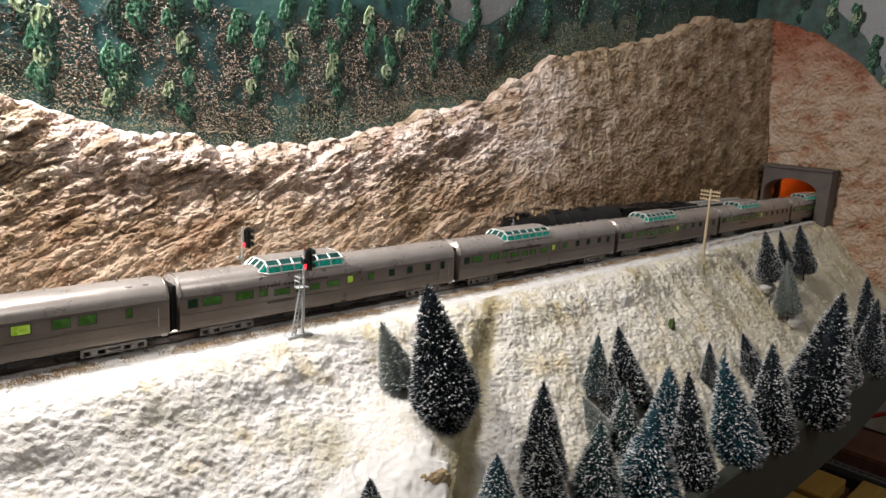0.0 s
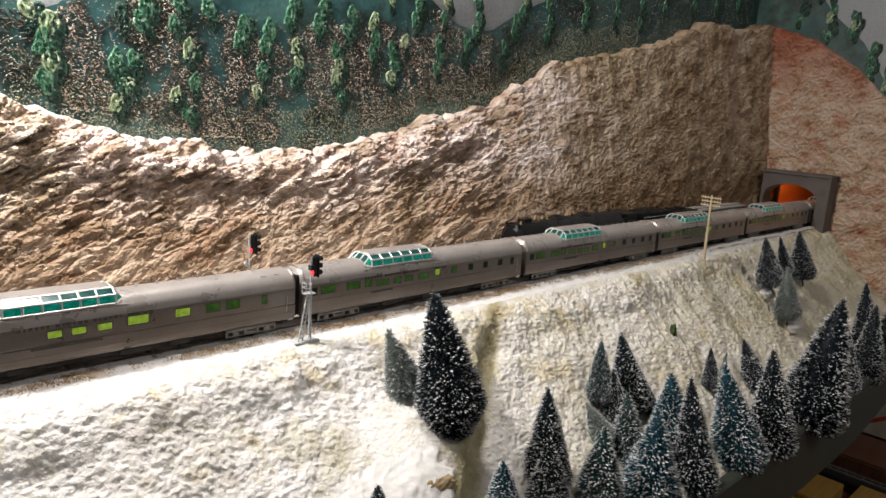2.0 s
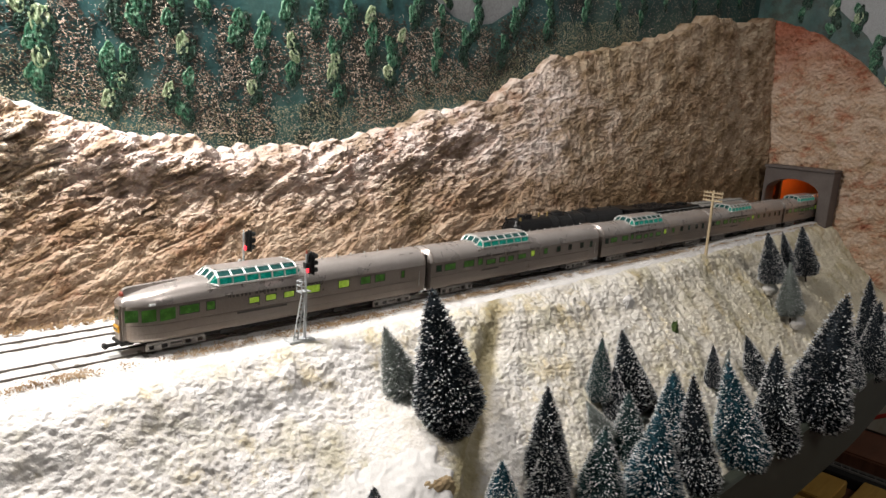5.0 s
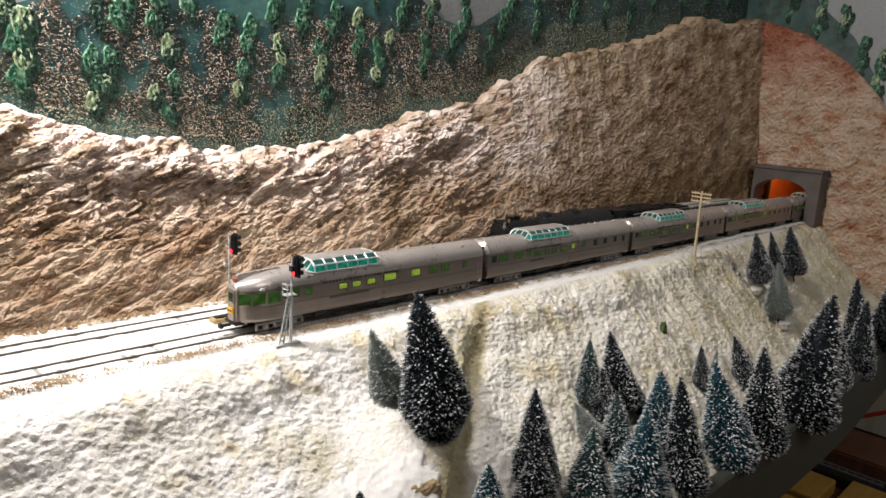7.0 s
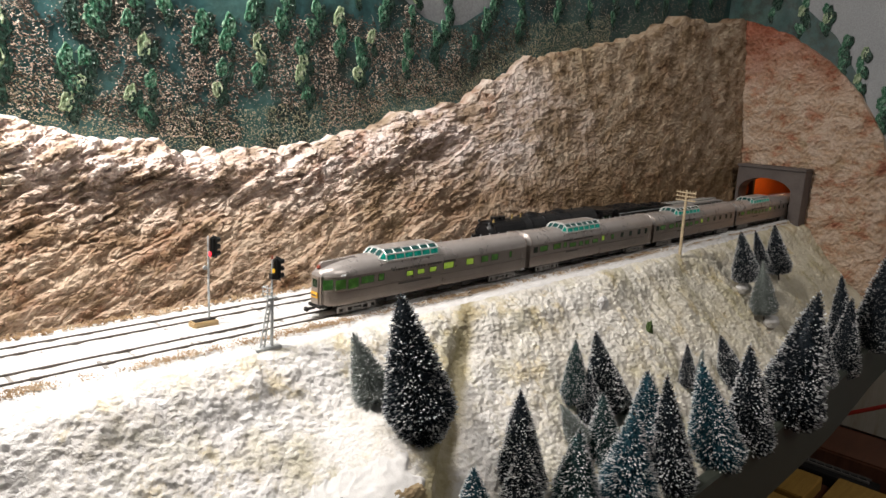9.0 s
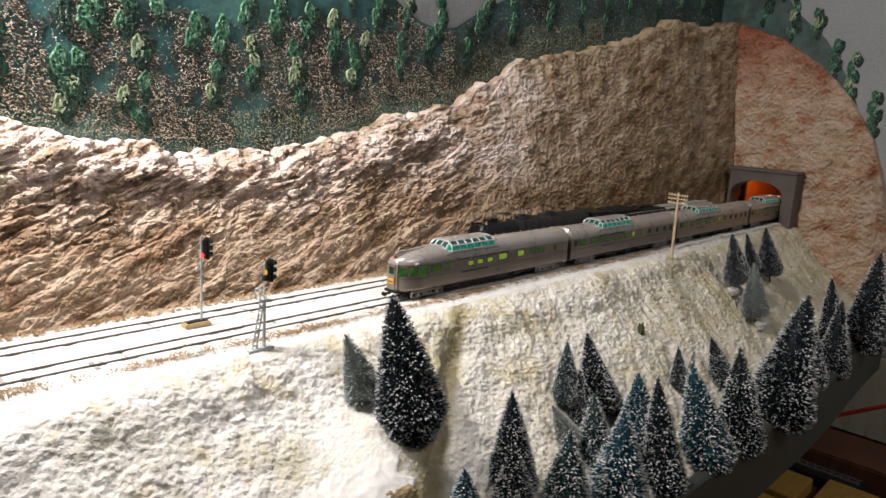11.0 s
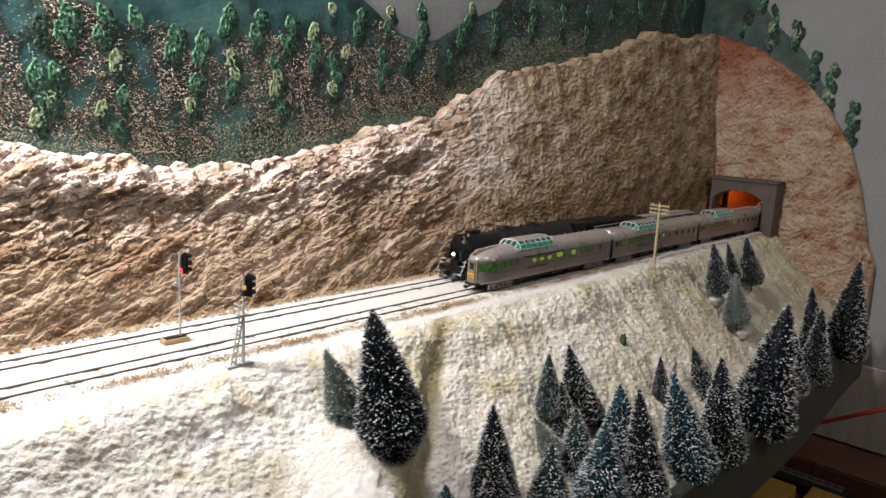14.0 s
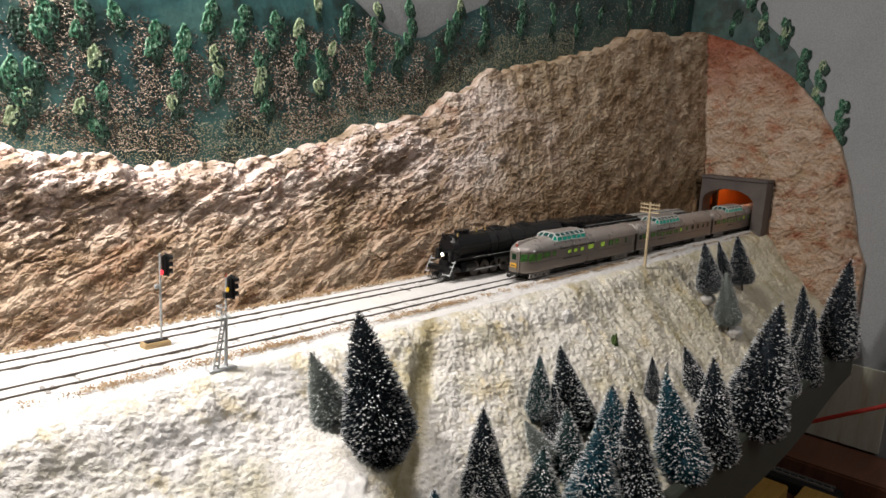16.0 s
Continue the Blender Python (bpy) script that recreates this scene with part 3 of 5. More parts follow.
# ---- tracks ----
def track(y, label):
    ob = empty("railway_track", label, "railway track", "double track")
    x0, x1 = -0.30, 1.55
    for side in (-1, 1):
        bm = bmesh.new()
        yy = y + side * 0.0047
        prof = [(-0.0007, -0.0021), (0.0007, -0.0021), (0.0007, -0.0018), (0.0002, -0.0016), (0.0002, -0.0006), (0.00042, -0.0005), (0.00042, 0), (-0.00042, 0), (-0.00042, -0.0005), (-0.0002, -0.0006), (-0.0002, -0.0016), (-0.0007, -0.0018)]
        rings = [[bm.verts.new((x, yy + a, b)) for a, b in prof] for x in (x0, x1)]
        for k in range(len(prof)):
            bm.faces.new([rings[0][k], rings[0][(k + 1) % 12], rings[1][(k + 1) % 12], rings[1][k]])
        part("rail", bm, M_RAIL, ob)
    verts, faces = [], []
    rng = random.Random(int(y * 1000) + 5)
    for k in range(int((x1 - x0) / 0.0034)):
        x = x0 + k * 0.0034
        a, b, h = x - 0.0008, x + 0.0008, -0.0008 + rng.uniform(-0.0006, 0.0001)
        n = len(verts)
        verts += [(p, y + q, r) for r in (-0.0040, h) for p, q in ((a, -0.0082), (b, -0.0082), (b, 0.0082), (a, 0.0082))]
        faces += [tuple(n + i for i in f) for f in ((4, 5, 6, 7), (0, 1, 5, 4), (1, 2, 6, 5), (2, 3, 7, 6), (3, 0, 4, 7))]
    tagged(part("tie_strip", raw("tie_strip", verts, faces, M_SNOWY_TIE), None, ob), "brown ties half buried in snow", kind="stuff")


track(0.0, "near railway track half buried in snow")
track(0.0300, "railway track along the foot of the rock face")


def scatter(name, count, place, size, mat, label, category, seed):
    rng = random.Random(seed)
    verts, faces = [], []
    for _ in range(count):
        x, y, z = place(rng)
        r = size * rng.uniform(0.5, 1.3)
        n = len(verts)
        t = rng.uniform(0, 6.28)
        for k in range(4):
            verts.append((x + r * math.cos(t + k * 1.57) * rng.uniform(0.6, 1), y + r * math.sin(t + k * 1.57) * rng.uniform(0.6, 1), z - r * 0.4))
        verts.append((x, y, z + r * rng.uniform(0.4, 0.8)))
        faces += [(n, n + 1, n + 4), (n + 1, n + 2, n + 4), (n + 2, n + 3, n + 4), (n + 3, n, n + 4)]
    return thing(name, raw(name, verts, faces, mat), None, label, category, kind="stuff")


def near_ballast(r):
    while True:
        x = r.uniform(0.02, 0.86)
        if noise.noise(Vector((x * 26, 4.2, 0))) + 0.6 * noise.noise(Vector((x * 90, 1.2, 0))) > r.uniform(-0.5, 0.25):
            return (x, -0.0118 + r.gauss(0, 0.0022), -0.0012 + r.uniform(0, 0.0008))


def far_ballast(r):
    return (r.uniform(-0.2, 0.84), 0.046 + abs(r.gauss(0, 0.004)), -0.0014 + r.uniform(0, 0.0015))


scatter("ballast", 17000, near_ballast, 0.00046, M_BALLAST, "tan ballast along the near track", "ballast", 3)
scatter("rubble", 5200, far_ballast, 0.0008, M_BALLAST, "tan rubble at the foot of the rock", "rubble", 4)
scatter("snow_crumbs", 7000, lambda r: (r.uniform(-0.2, 0.86), r.uniform(-0.02, 0.045), -0.0012), 0.0006, M_FLAT_SNOW, "loose white snow crumbs between the rails", "snow", 5)


# ---- the streamlined train ----
CAR = 0.161
BELT = [(0.0080, 0.0048), (0.0091, 0.0054), (0.00955, 0.0064), (0.00955, 0.0084), (0.00944, 0.0085), (0.00944, 0.0087), (0.00955, 0.0088), (0.00955, 0.0118), (0.0092, 0.0120), (0.0092, 0.0124),
        (0.00950, 0.0126), (0.00950, 0.0182), (0.00930, 0.0194), (0.00960, 0.0196)]
ROOF = [(0.0096 * math.cos(math.pi / 2 * k / 12) ** 0.8, 0.0196 + 0.0075 * math.sin(math.pi / 2 * k / 12) ** 0.95) for k in range(13)]
FLOOR_Z = 0.0048


def car_ring(width, height, rows):
    """The section's points from one side to the other, scaled about the floor."""
    half = [(y * width, FLOOR_Z + (z - FLOOR_Z) * height) for y, z in rows]
    return [(-y, z) for y, z in half], [(y, z) for y, z in half]


def car_stations(x0, x1, tail):
    stations = []
    if tail:
        for k in range(19):
            a = (k / 18) ** 1.8
            x = x0 + a * 0.034
            stations.append((x, tail_half(x) / 0.0095, 0.26 + 0.74 * (1 - (1 - a) ** 2) ** 0.62 if k else 0.20))
    else:
        stations += [(x0, 0.985, 0.995), (x0 + 0.0006, 1, 1)]
    return stations + [(x1 - 0.0006, 1, 1), (x1, 0.985, 0.995)]


def loft(rings, cap):
    bm = bmesh.new()
    rings = [[bm.verts.new(p) for p in r] for r in rings]
    for a, b in zip(rings, rings[1:]):
        for k in range(len(a) - 1):
            bm.faces.new([a[k], a[k + 1], b[k + 1], b[k]])
    if cap:
        bm.faces.new(rings[0])
        bm.faces.new(rings[-1])
    return bm


def car_body(car, x0, x1, tail=False, dx=0.0, label=""):
    """The sides and floor as one shell, the curved roof as another."""
    sides, roofs = [], []
    for x, w, h in car_stations(x0, x1, tail):
        left, right = car_ring(w, 1.0, BELT)
        sides.append([(x + dx, *p) for p in reversed(left)] + [(x + dx, *p) for p in right])
        left, right = car_ring(w, 1.0, [(y, 0.0196 + (z - 0.0196) * h) for y, z in ROOF])
        roofs.append([(x + dx, *p) for p in left] + [(x + dx, *p) for p in reversed(right)][1:])
    part("body", loft(sides, True), M_STEEL, car, label)
    part("roof", loft(roofs, True), M_ROOF, car, "silver curved roof", smooth=True)


TAIL = -0.1558
def tail_half(x):
    """Half the width of the rounded tail at x, from the car's front coupling."""
    d = max(0.0, min(1.0, (TAIL + 0.017 - x) / 0.017))
    return 0.0095 * max(0.42, (1 - d ** 2.2) ** (1 / 2.2)) if d > 0 else 0.0095


def window(car, x0, x1, z0, z1, mat, side):
    y = side * 0.00952
    bm = bmesh.new()
    g = 0.0003
    for a in ((x0 - g, x1 + g, z1, z1 + g), (x0 - g, x1 + g, z0 - g, z0), (x0 - g, x0, z0, z1), (x1, x1 + g, z0, z1)):
        box(bm, a[0], a[1], min(y, y + side * 0.00022), max(y, y + side * 0.00022), a[2], a[3])
    f = part("window", bm, M_BAR, car, "dark window frame")
    part("pane", boxed(x0, x1, min(y, y + side * 0.0001), max(y, y + side * 0.0001), z0, z1), mat, f)


def quad(pts, thick=0.00012):
    """A thin pane through four points."""
    a, b, c, d = [Vector(p) for p in pts]
    n = (b - a).cross(d - a).normalized() * thick
    bm = bmesh.new()
    vs = [bm.verts.new(p) for p in (a, b, c, d, a + n, b + n, c + n, d + n)]
    for f in ((0, 1, 2, 3), (7, 6, 5, 4), (0, 4, 5, 1), (1, 5, 6, 2), (2, 6, 7, 3), (3, 7, 4, 0)):
        bm.faces.new([vs[k] for k in f])
    return bm


def dome(car, x0, x1):
    """The raised glass dome: six bays a side, sloped windscreens at both ends."""
    ya, za, yb, zb, yc, zc, zd = 0.0087, 0.0240, 0.0080, 0.0273, 0.0050, 0.0293, 0.0301
    s0, s1 = x0 + 0.0052, x1 - 0.0042
    part("dome_sill", boxed(x0 - 0.0008, x1 + 0.001, -0.0090, 0.0090, 0.0205, 0.0241, bevel=0.0008), M_ROOF, car)
    roof = bmesh.new()
    box(roof, s0 + 0.001, s1 - 0.001, -yc, yc, zc, zd - 0.0002, 0.0004)
    part("dome_roof", roof, M_ROOF, car, "silver dome roof strip")
    core = boxed(s0, s1, -0.0062, 0.0062, 0.0246, 0.0262)
    part("dome_seats", core, M_DOME, car, "green-lit dome interior")
    bays = 6
    for k in range(bays + 1):
        x = s0 + (s1 - s0) * k / bays
        bm = bmesh.new()
        for sd in (-1, 1):
            rod(bm, (x, sd * ya, za), (x, sd * yb, zb), 0.00048, n=6)
            rod(bm, (x, sd * yb, zb), (x, sd * yc, zc), 0.00048, n=6)
        rod(bm, (x, -yc, zc), (x, yc, zc), 0.00048, n=6)
        part("rib", bm, M_BRIGHT, car, "bright silver dome rib")
    for sd in (-1, 1):
        bm = bmesh.new()
        for y, z in ((ya, za), (yb, zb), (yc, zc)):
            rod(bm, (s0, sd * y, z), (s1, sd * y, z), 0.00048, n=6)
        part("dome_rail", bm, M_BRIGHT, car, "bright silver dome rail")
        for k in range(bays):
            a, b = s0 + (s1 - s0) * k / bays + 0.0004, s0 + (s1 - s0) * (k + 1) / bays - 0.0004
            part("pane", quad([(a, sd * ya, za), (b, sd * ya, za), (b, sd * yb, zb), (a, sd * yb, zb)]), M_DOME, car, "glowing green dome pane")
            part("pane", quad([(a, sd * yb, zb), (b, sd * yb, zb), (b, sd * yc, zc), (a, sd * yc, zc)]), M_DOME_TOP, car, "dark green upper dome pane")
    for e, s, far in ((x0, s0, -1), (x1, s1, 1)):
        bm = bmesh.new()
        foot = [(e + far * -0.0012, -0.0066, za + 0.001), (e, -0.0026, za + 0.001), (e, 0.0026, za + 0.001), (e + far * -0.0012, 0.0066, za + 0.001)]
        head = [(s, -0.0060, 0.0288), (s, -0.0022, 0.0296), (s, 0.0022, 0.0296), (s, 0.0060, 0.0288)]
        for p, q in zip(foot, head):
            rod(bm, p, q, 0.00042, n=6)
        for row in (foot, head):
            for p, q in zip(row, row[1:]):
                rod(bm, p, q, 0.00042, n=6)
        for sd in (-1, 1):
            rod(bm, foot[0 if sd < 0 else 3], (s, sd * ya, za), 0.0005, n=6)
            rod(bm, (s, sd * yb, zb), head[0 if sd < 0 else 3], 0.0004, n=6)
        part("windscreen_frame", bm, M_BRIGHT, car, "bright silver windscreen frame")
        for k in range(3):
            part("pane", quad([foot[k], foot[k + 1], head[k + 1], head[k]]), M_DOME_TOP, car, "sloped green windscreen pane")
        for sd, k in ((-1, 0), (1, 3)):
            part("pane", quad([foot[k], (s, sd * ya, za), (s, sd * yb, zb), head[k]]), M_DOME, car, "green corner pane")


def truck(car, x):
    t = part("truck", boxed(x - 0.0085, x + 0.0085, -0.0040, 0.0040, 0.0024, 0.0046, bevel=0.0004), M_UNDER, car, "black truck frame with grey sides")
    for sd in (-1, 1):
        bm = bmesh.new()
        box(bm, x - 0.0120, x + 0.0120, sd * 0.0080 - 0.0005, sd * 0.0080 + 0.0005, 0.0034, 0.0046, 0.0003)
        box(bm, x - 0.0120, x + 0.0120, sd * 0.0082 - 0.0003, sd * 0.0082 + 0.0003, 0.0012, 0.0018, 0.0002)
        for dx in (-0.0118, -0.0030, 0.0030, 0.0118):
            box(bm, x + dx - 0.0005, x + dx + 0.0005, sd * 0.0081 - 0.0004, sd * 0.0081 + 0.0004, 0.0014, 0.0038)
        for dx in (-0.0075, 0.0075):
            box(bm, x + dx - 0.0014, x + dx + 0.0014, sd * 0.0082 - 0.0006, sd * 0.0082 + 0.0006, 0.0016, 0.0036, 0.0003)
        box(bm, x - 0.0028, x + 0.0028, sd * 0.0076 - 0.0006, sd * 0.0076 + 0.0006, 0.0014, 0.0026, 0.0003)
        part("side_frame", bm, M_GREYBOX, t, "grey truck side frame")
        for dx in (-0.0075, 0.0075):
            bm = bmesh.new()
            rod(bm, (x + dx, sd * 0.0041, 0.0026), (x + dx, sd * 0.0054, 0.0026), 0.0027, n=16)
            part("wheel", bm, M_UNDER, t)


def vent(car, x):
    bm = rodded((x, 0, 0.0270), (x, 0, 0.0283), 0.00026, 0.0002, 6)
    rod(bm, (x, 0, 0.0282), (x, 0, 0.0286), 0.0004, 0.0003, 6)
    part("roof_vent", bm, M_BRIGHT, car)


def car_fittings(car, x0, x1, boxes, name_bar, front=True, rear=True):
    for sd in (-1, 1):
        for a, b in boxes:
            part("equipment_box", boxed(a, b, sd * 0.0084 - 0.0006, sd * 0.0084 + 0.0006, 0.0028, 0.0052, bevel=0.0003), M_UNDER, car)
        part("name_board", boxed(name_bar[0], name_bar[1], min(sd * 0.00955, sd * 0.00972), max(sd * 0.00955, sd * 0.00972), 0.0108, 0.0117), M_BAR, car, "dark name board")
        k, x = 0, name_bar[0] - 0.004
        while x < name_bar[1] + 0.018:
            w = (0.0011, 0.0009, 0.0013, 0.0010)[k % 4]
            part("letter_bar", boxed(x, x + w, min(sd * 0.0093, sd * 0.00975), max(sd * 0.0093, sd * 0.00975), 0.0184, 0.0195), M_BAR, car, "dark lettering bar")
            x, k = x + w + (0.0022 if k % 6 == 5 else 0.0008), k + 1
        part("grab_iron", rodded((x1 - 0.0045, sd * 0.0098, 0.009), (x1 - 0.0045, sd * 0.0098, 0.0165), 0.00016, n=5), M_BRIGHT, car)
    part("underframe", boxed(x0 + 0.012, x1 - 0.004, -0.0068, 0.0068, 0.0026, 0.0050, bevel=0.0004), M_UNDER, car, "black underframe")
    part("roof_hatch", boxed(x1 - 0.016, x1 - 0.013, -0.0062, -0.0042, 0.0246, 0.0262, bevel=0.0002), M_ROOF, car)
    part("roof_hatch", boxed(x1 - 0.009, x1 - 0.0065, -0.0062, -0.0042, 0.0246, 0.0262, bevel=0.0002), M_ROOF, car)
    for e, on in ((x0, rear), (x1, front)):
        if on:
            d = 0.0019 if e == x1 else -0.0019
            bm = bmesh.new()
            for q in range(3):
                a = e + d * q / 3
                box(bm, min(a, a + d / 4), max(a, a + d / 4), -0.0058, 0.0058, 0.0050, 0.0240, 0.0002)
            part("diaphragm", bm, M_UNDER, car, "black folded gangway")
            bm = bmesh.new()
            f = e - d * 0.35
            left, right = car_ring(1.008, 1.012, ROOF)
            hoop = left + right[-2::-1]
            for p, q in zip(hoop, hoop[1:]):
                rod(bm, (f, *p), (f, *q), 0.00026, n=5)
            part("end_band", bm, M_STEEL, car, "silver roof end band")
            if e == x1:
                part("coupler_pocket", boxed(e - 0.0036, e - 0.0002, -0.0097, -0.0070, 0.0044, 0.0066, bevel=0.0007), M_TIPSNOW, car, "white lump at the coupler")
            part("coupler", boxed(min(e, e + d * 1.2), max(e, e + d * 1.2), -0.0014, 0.0014, 0.0028, 0.0046, bevel=0.0003), M_UNDER, car)


# each car's place is that of its rear coupling, on the rail
def dome_car():
    car = empty("dome_car", "silver streamlined passenger car with a green glass dome", "railway car", "passenger train")
    x0, x1 = 0.0022, CAR - 0.0022
    car_body(car, x0, x1, label="silver smooth-sided car body")
    dome(car, 0.0375, 0.0872)
    spans = [(0.0057, 0.0095, 2), (0.0122, 0.0201, 0), (0.0269, 0.0347, 0), (0.0384, 0.0420, 0), (0.0456, 0.0530, 0), (0.0569, 0.0615, 0), (0.0644, 0.0691, 1), (0.0738, 0.0806, 0),
             (0.0856, 0.0890, 3), (0.0985, 0.1017, 0), (0.1118, 0.1152, 2), (0.1242, 0.1274, 2), (0.1371, 0.1405, 2)]
    kinds = (M_WIN, M_WIN, M_WIN_DIM, M_WIN_LIT)
    for a, b, k in spans:
        low = 0.0440 < a < 0.081
        for sd in (-1, 1):
            window(car, a, b, 0.0147 if not low else 0.0142, 0.0180 if not low else 0.0168, kinds[k], sd)
    for sd in (-1, 1):
        part("door", boxed(x1 - 0.0115, x1 - 0.0070, min(sd * 0.0094, sd * 0.00965), max(sd * 0.0094, sd * 0.00965), 0.0060, 0.0196, bevel=0.0002), M_STEEL, car, "silver vestibule door")
        part("door_window", boxed(x1 - 0.0108, x1 - 0.0077, min(sd * 0.0096, sd * 0.00975), max(sd * 0.0096, sd * 0.00975), 0.0140, 0.0182), M_WIN_DIM, car, "dark door window")
    for k in range(8):
        vent(car, 0.094 + k * 0.0078)
    truck(car, 0.0235)
    truck(car, CAR - 0.0235)
    car_fittings(car, x0, x1, ((0.050, 0.064), (0.078, 0.088), (0.098, 0.112), (0.118, 0.124)), (0.042, 0.056))
    return car


def observation_car():
    car = empty("observation_car", "silver round-ended observation car with a glass dome", "railway car", "passenger train")
    o = CAR
    x1 = o - 0.0022
    car_body(car, TAIL, -0.0022, True, o, "silver body with a rounded tail")
    dome(car, o - 0.1235, o - 0.0765)
    spans = [(-0.1354, -0.1274, 0), (-0.1240, -0.1206, 0), (-0.1048, -0.1002, 1), (-0.0967, -0.0919, 1), (-0.0877, -0.0827, 1), (-0.0768, -0.0689, 1), (-0.0581, -0.0521, 1),
             (-0.0450, -0.0392, 0), (-0.0360, -0.0300, 0), (-0.0190, -0.0170, 0)]
    for a, b, k in spans:
        low = -0.11 < a < -0.08
        for sd in (-1, 1):
            window(car, o + a, o + b, 0.0148 if not low else 0.0146, 0.0182 if not low else 0.0171, (M_WIN, M_WIN_LIT)[k], sd)
    # wrap-round tail windows follow the plan of the tail
    def arc(k):
        x = TAIL + 0.0003 + 0.0200 * (k / 12) ** 1.8
        return x, tail_half(x) + 0.00025
    for sd in (-1, 1):
        for k0, k1 in ((1.6, 5.2), (5.9, 8.5), (9.1, 11.4)):
            (xa, ya), (xb, yb) = arc(k0), arc(k1)
            part("tail_window", quad([(o + xa, sd * ya, 0.0132), (o + xb, sd * yb, 0.0136), (o + xb, sd * yb, 0.0184), (o + xa, sd * ya * 0.985, 0.0180)], 0.00025 * sd), M_WIN, car, "green wrap-round tail window")
    e = o + TAIL
    part("tail_door", boxed(e - 0.0006, e + 0.001, -0.0027, 0.0027, 0.0052, 0.0196, bevel=0.0003), M_STEEL, car, "silver tail door")
    part("tail_door_window", boxed(e - 0.0009, e, -0.0016, 0.0016, 0.0142, 0.0182), M_WIN_DIM, car, "dark tail door window")
    sign = part("tail_sign", boxed(e - 0.0013, e - 0.0006, -0.0026, 0.0026, 0.0088, 0.0118, bevel=0.0003), M_MARKER, car, "lit amber tail sign")
    part("sign_bar", boxed(e - 0.0015, e - 0.0013, -0.0018, 0.0018, 0.0099, 0.0106), M_BAR, sign, "dark lettering bar")
    bm = bmesh.new()
    fin = [(e + 0.0016, 0.0200), (e + 0.0016, 0.0254), (e + 0.0030, 0.0262), (e + 0.0230, 0.0272), (e + 0.0230, 0.0250)]
    rings = [[bm.verts.new((x, y, z)) for x, z in fin] for y in (-0.0009, 0.0009)]
    for j in range(5):
        bm.faces.new([rings[0][j], rings[0][(j + 1) % 5], rings[1][(j + 1) % 5], rings[1][j]])
    for ring in rings:
        bm.faces.new(ring)
    fin = part("roof_fin", bm, M_ROOF, car, "silver fin along the tail roof")
    part("tail_beacon", rodded((e + 0.0006, 0, 0.0238), (e + 0.0018, 0, 0.0238), 0.0008, 0.0011, 12), M_REDMARK, fin, "dull red tail beacon")
    for sd in (-1, 1):
        part("tail_lamp", boxed(e + 0.0085, e + 0.0110, min(sd * 0.0084, sd * 0.0094), max(sd * 0.0084, sd * 0.0094), 0.0197, 0.0207, bevel=0.0002), M_TIPSNOW, car, "white tail marker lamp")
    part("buffer_beam", boxed(e - 0.0012, e + 0.004, -0.0050, 0.0050, 0.0040, 0.0056, bevel=0.0004), M_UNDER, car)
    bm = boxed(e - 0.0052, e - 0.0005, -0.0008, 0.0008, 0.0032, 0.0044, bevel=0.0003)
    box(bm, e - 0.0064, e - 0.0046, -0.0016, 0.0014, 0.0028, 0.0048, 0.0004)
    part("coupler", bm, M_UNDER, car, "black knuckle coupler")
    for sd in (-1, 1):
        for k in range(3):
            x = e + 0.010 + k * 0.0042
            bm = rodded((x, sd * 0.0050, 0.0243 + k * 0.0006), (x + 0.0016, sd * 0.0064, 0.0236 + k * 0.0006), 0.0003, n=6)
            part("roof_grab", bm, M_BRIGHT, car)
    for k in range(8):
        vent(car, o - 0.0700 + k * 0.0085)
    truck(car, o - 0.1365)
    truck(car, o - 0.0235)
    car_fittings(car, o - 0.152, x1, ((o - 0.118, o - 0.112), (o - 0.080, o - 0.068), (o - 0.060, o - 0.052)), (o - 0.1105, o - 0.0862), rear=False)
    return car


S0, SPEED = 0.1326, 0.02745
first = dome_car()
cars = [(observation_car(), -1), (first, 0)] + [(copy_thing(first, Matrix.Identity(4)), k) for k in (1, 2, 3, 4)]
for ob, k in cars:
    ob.matrix_world = pose(S0 + k * CAR, 0, 0)


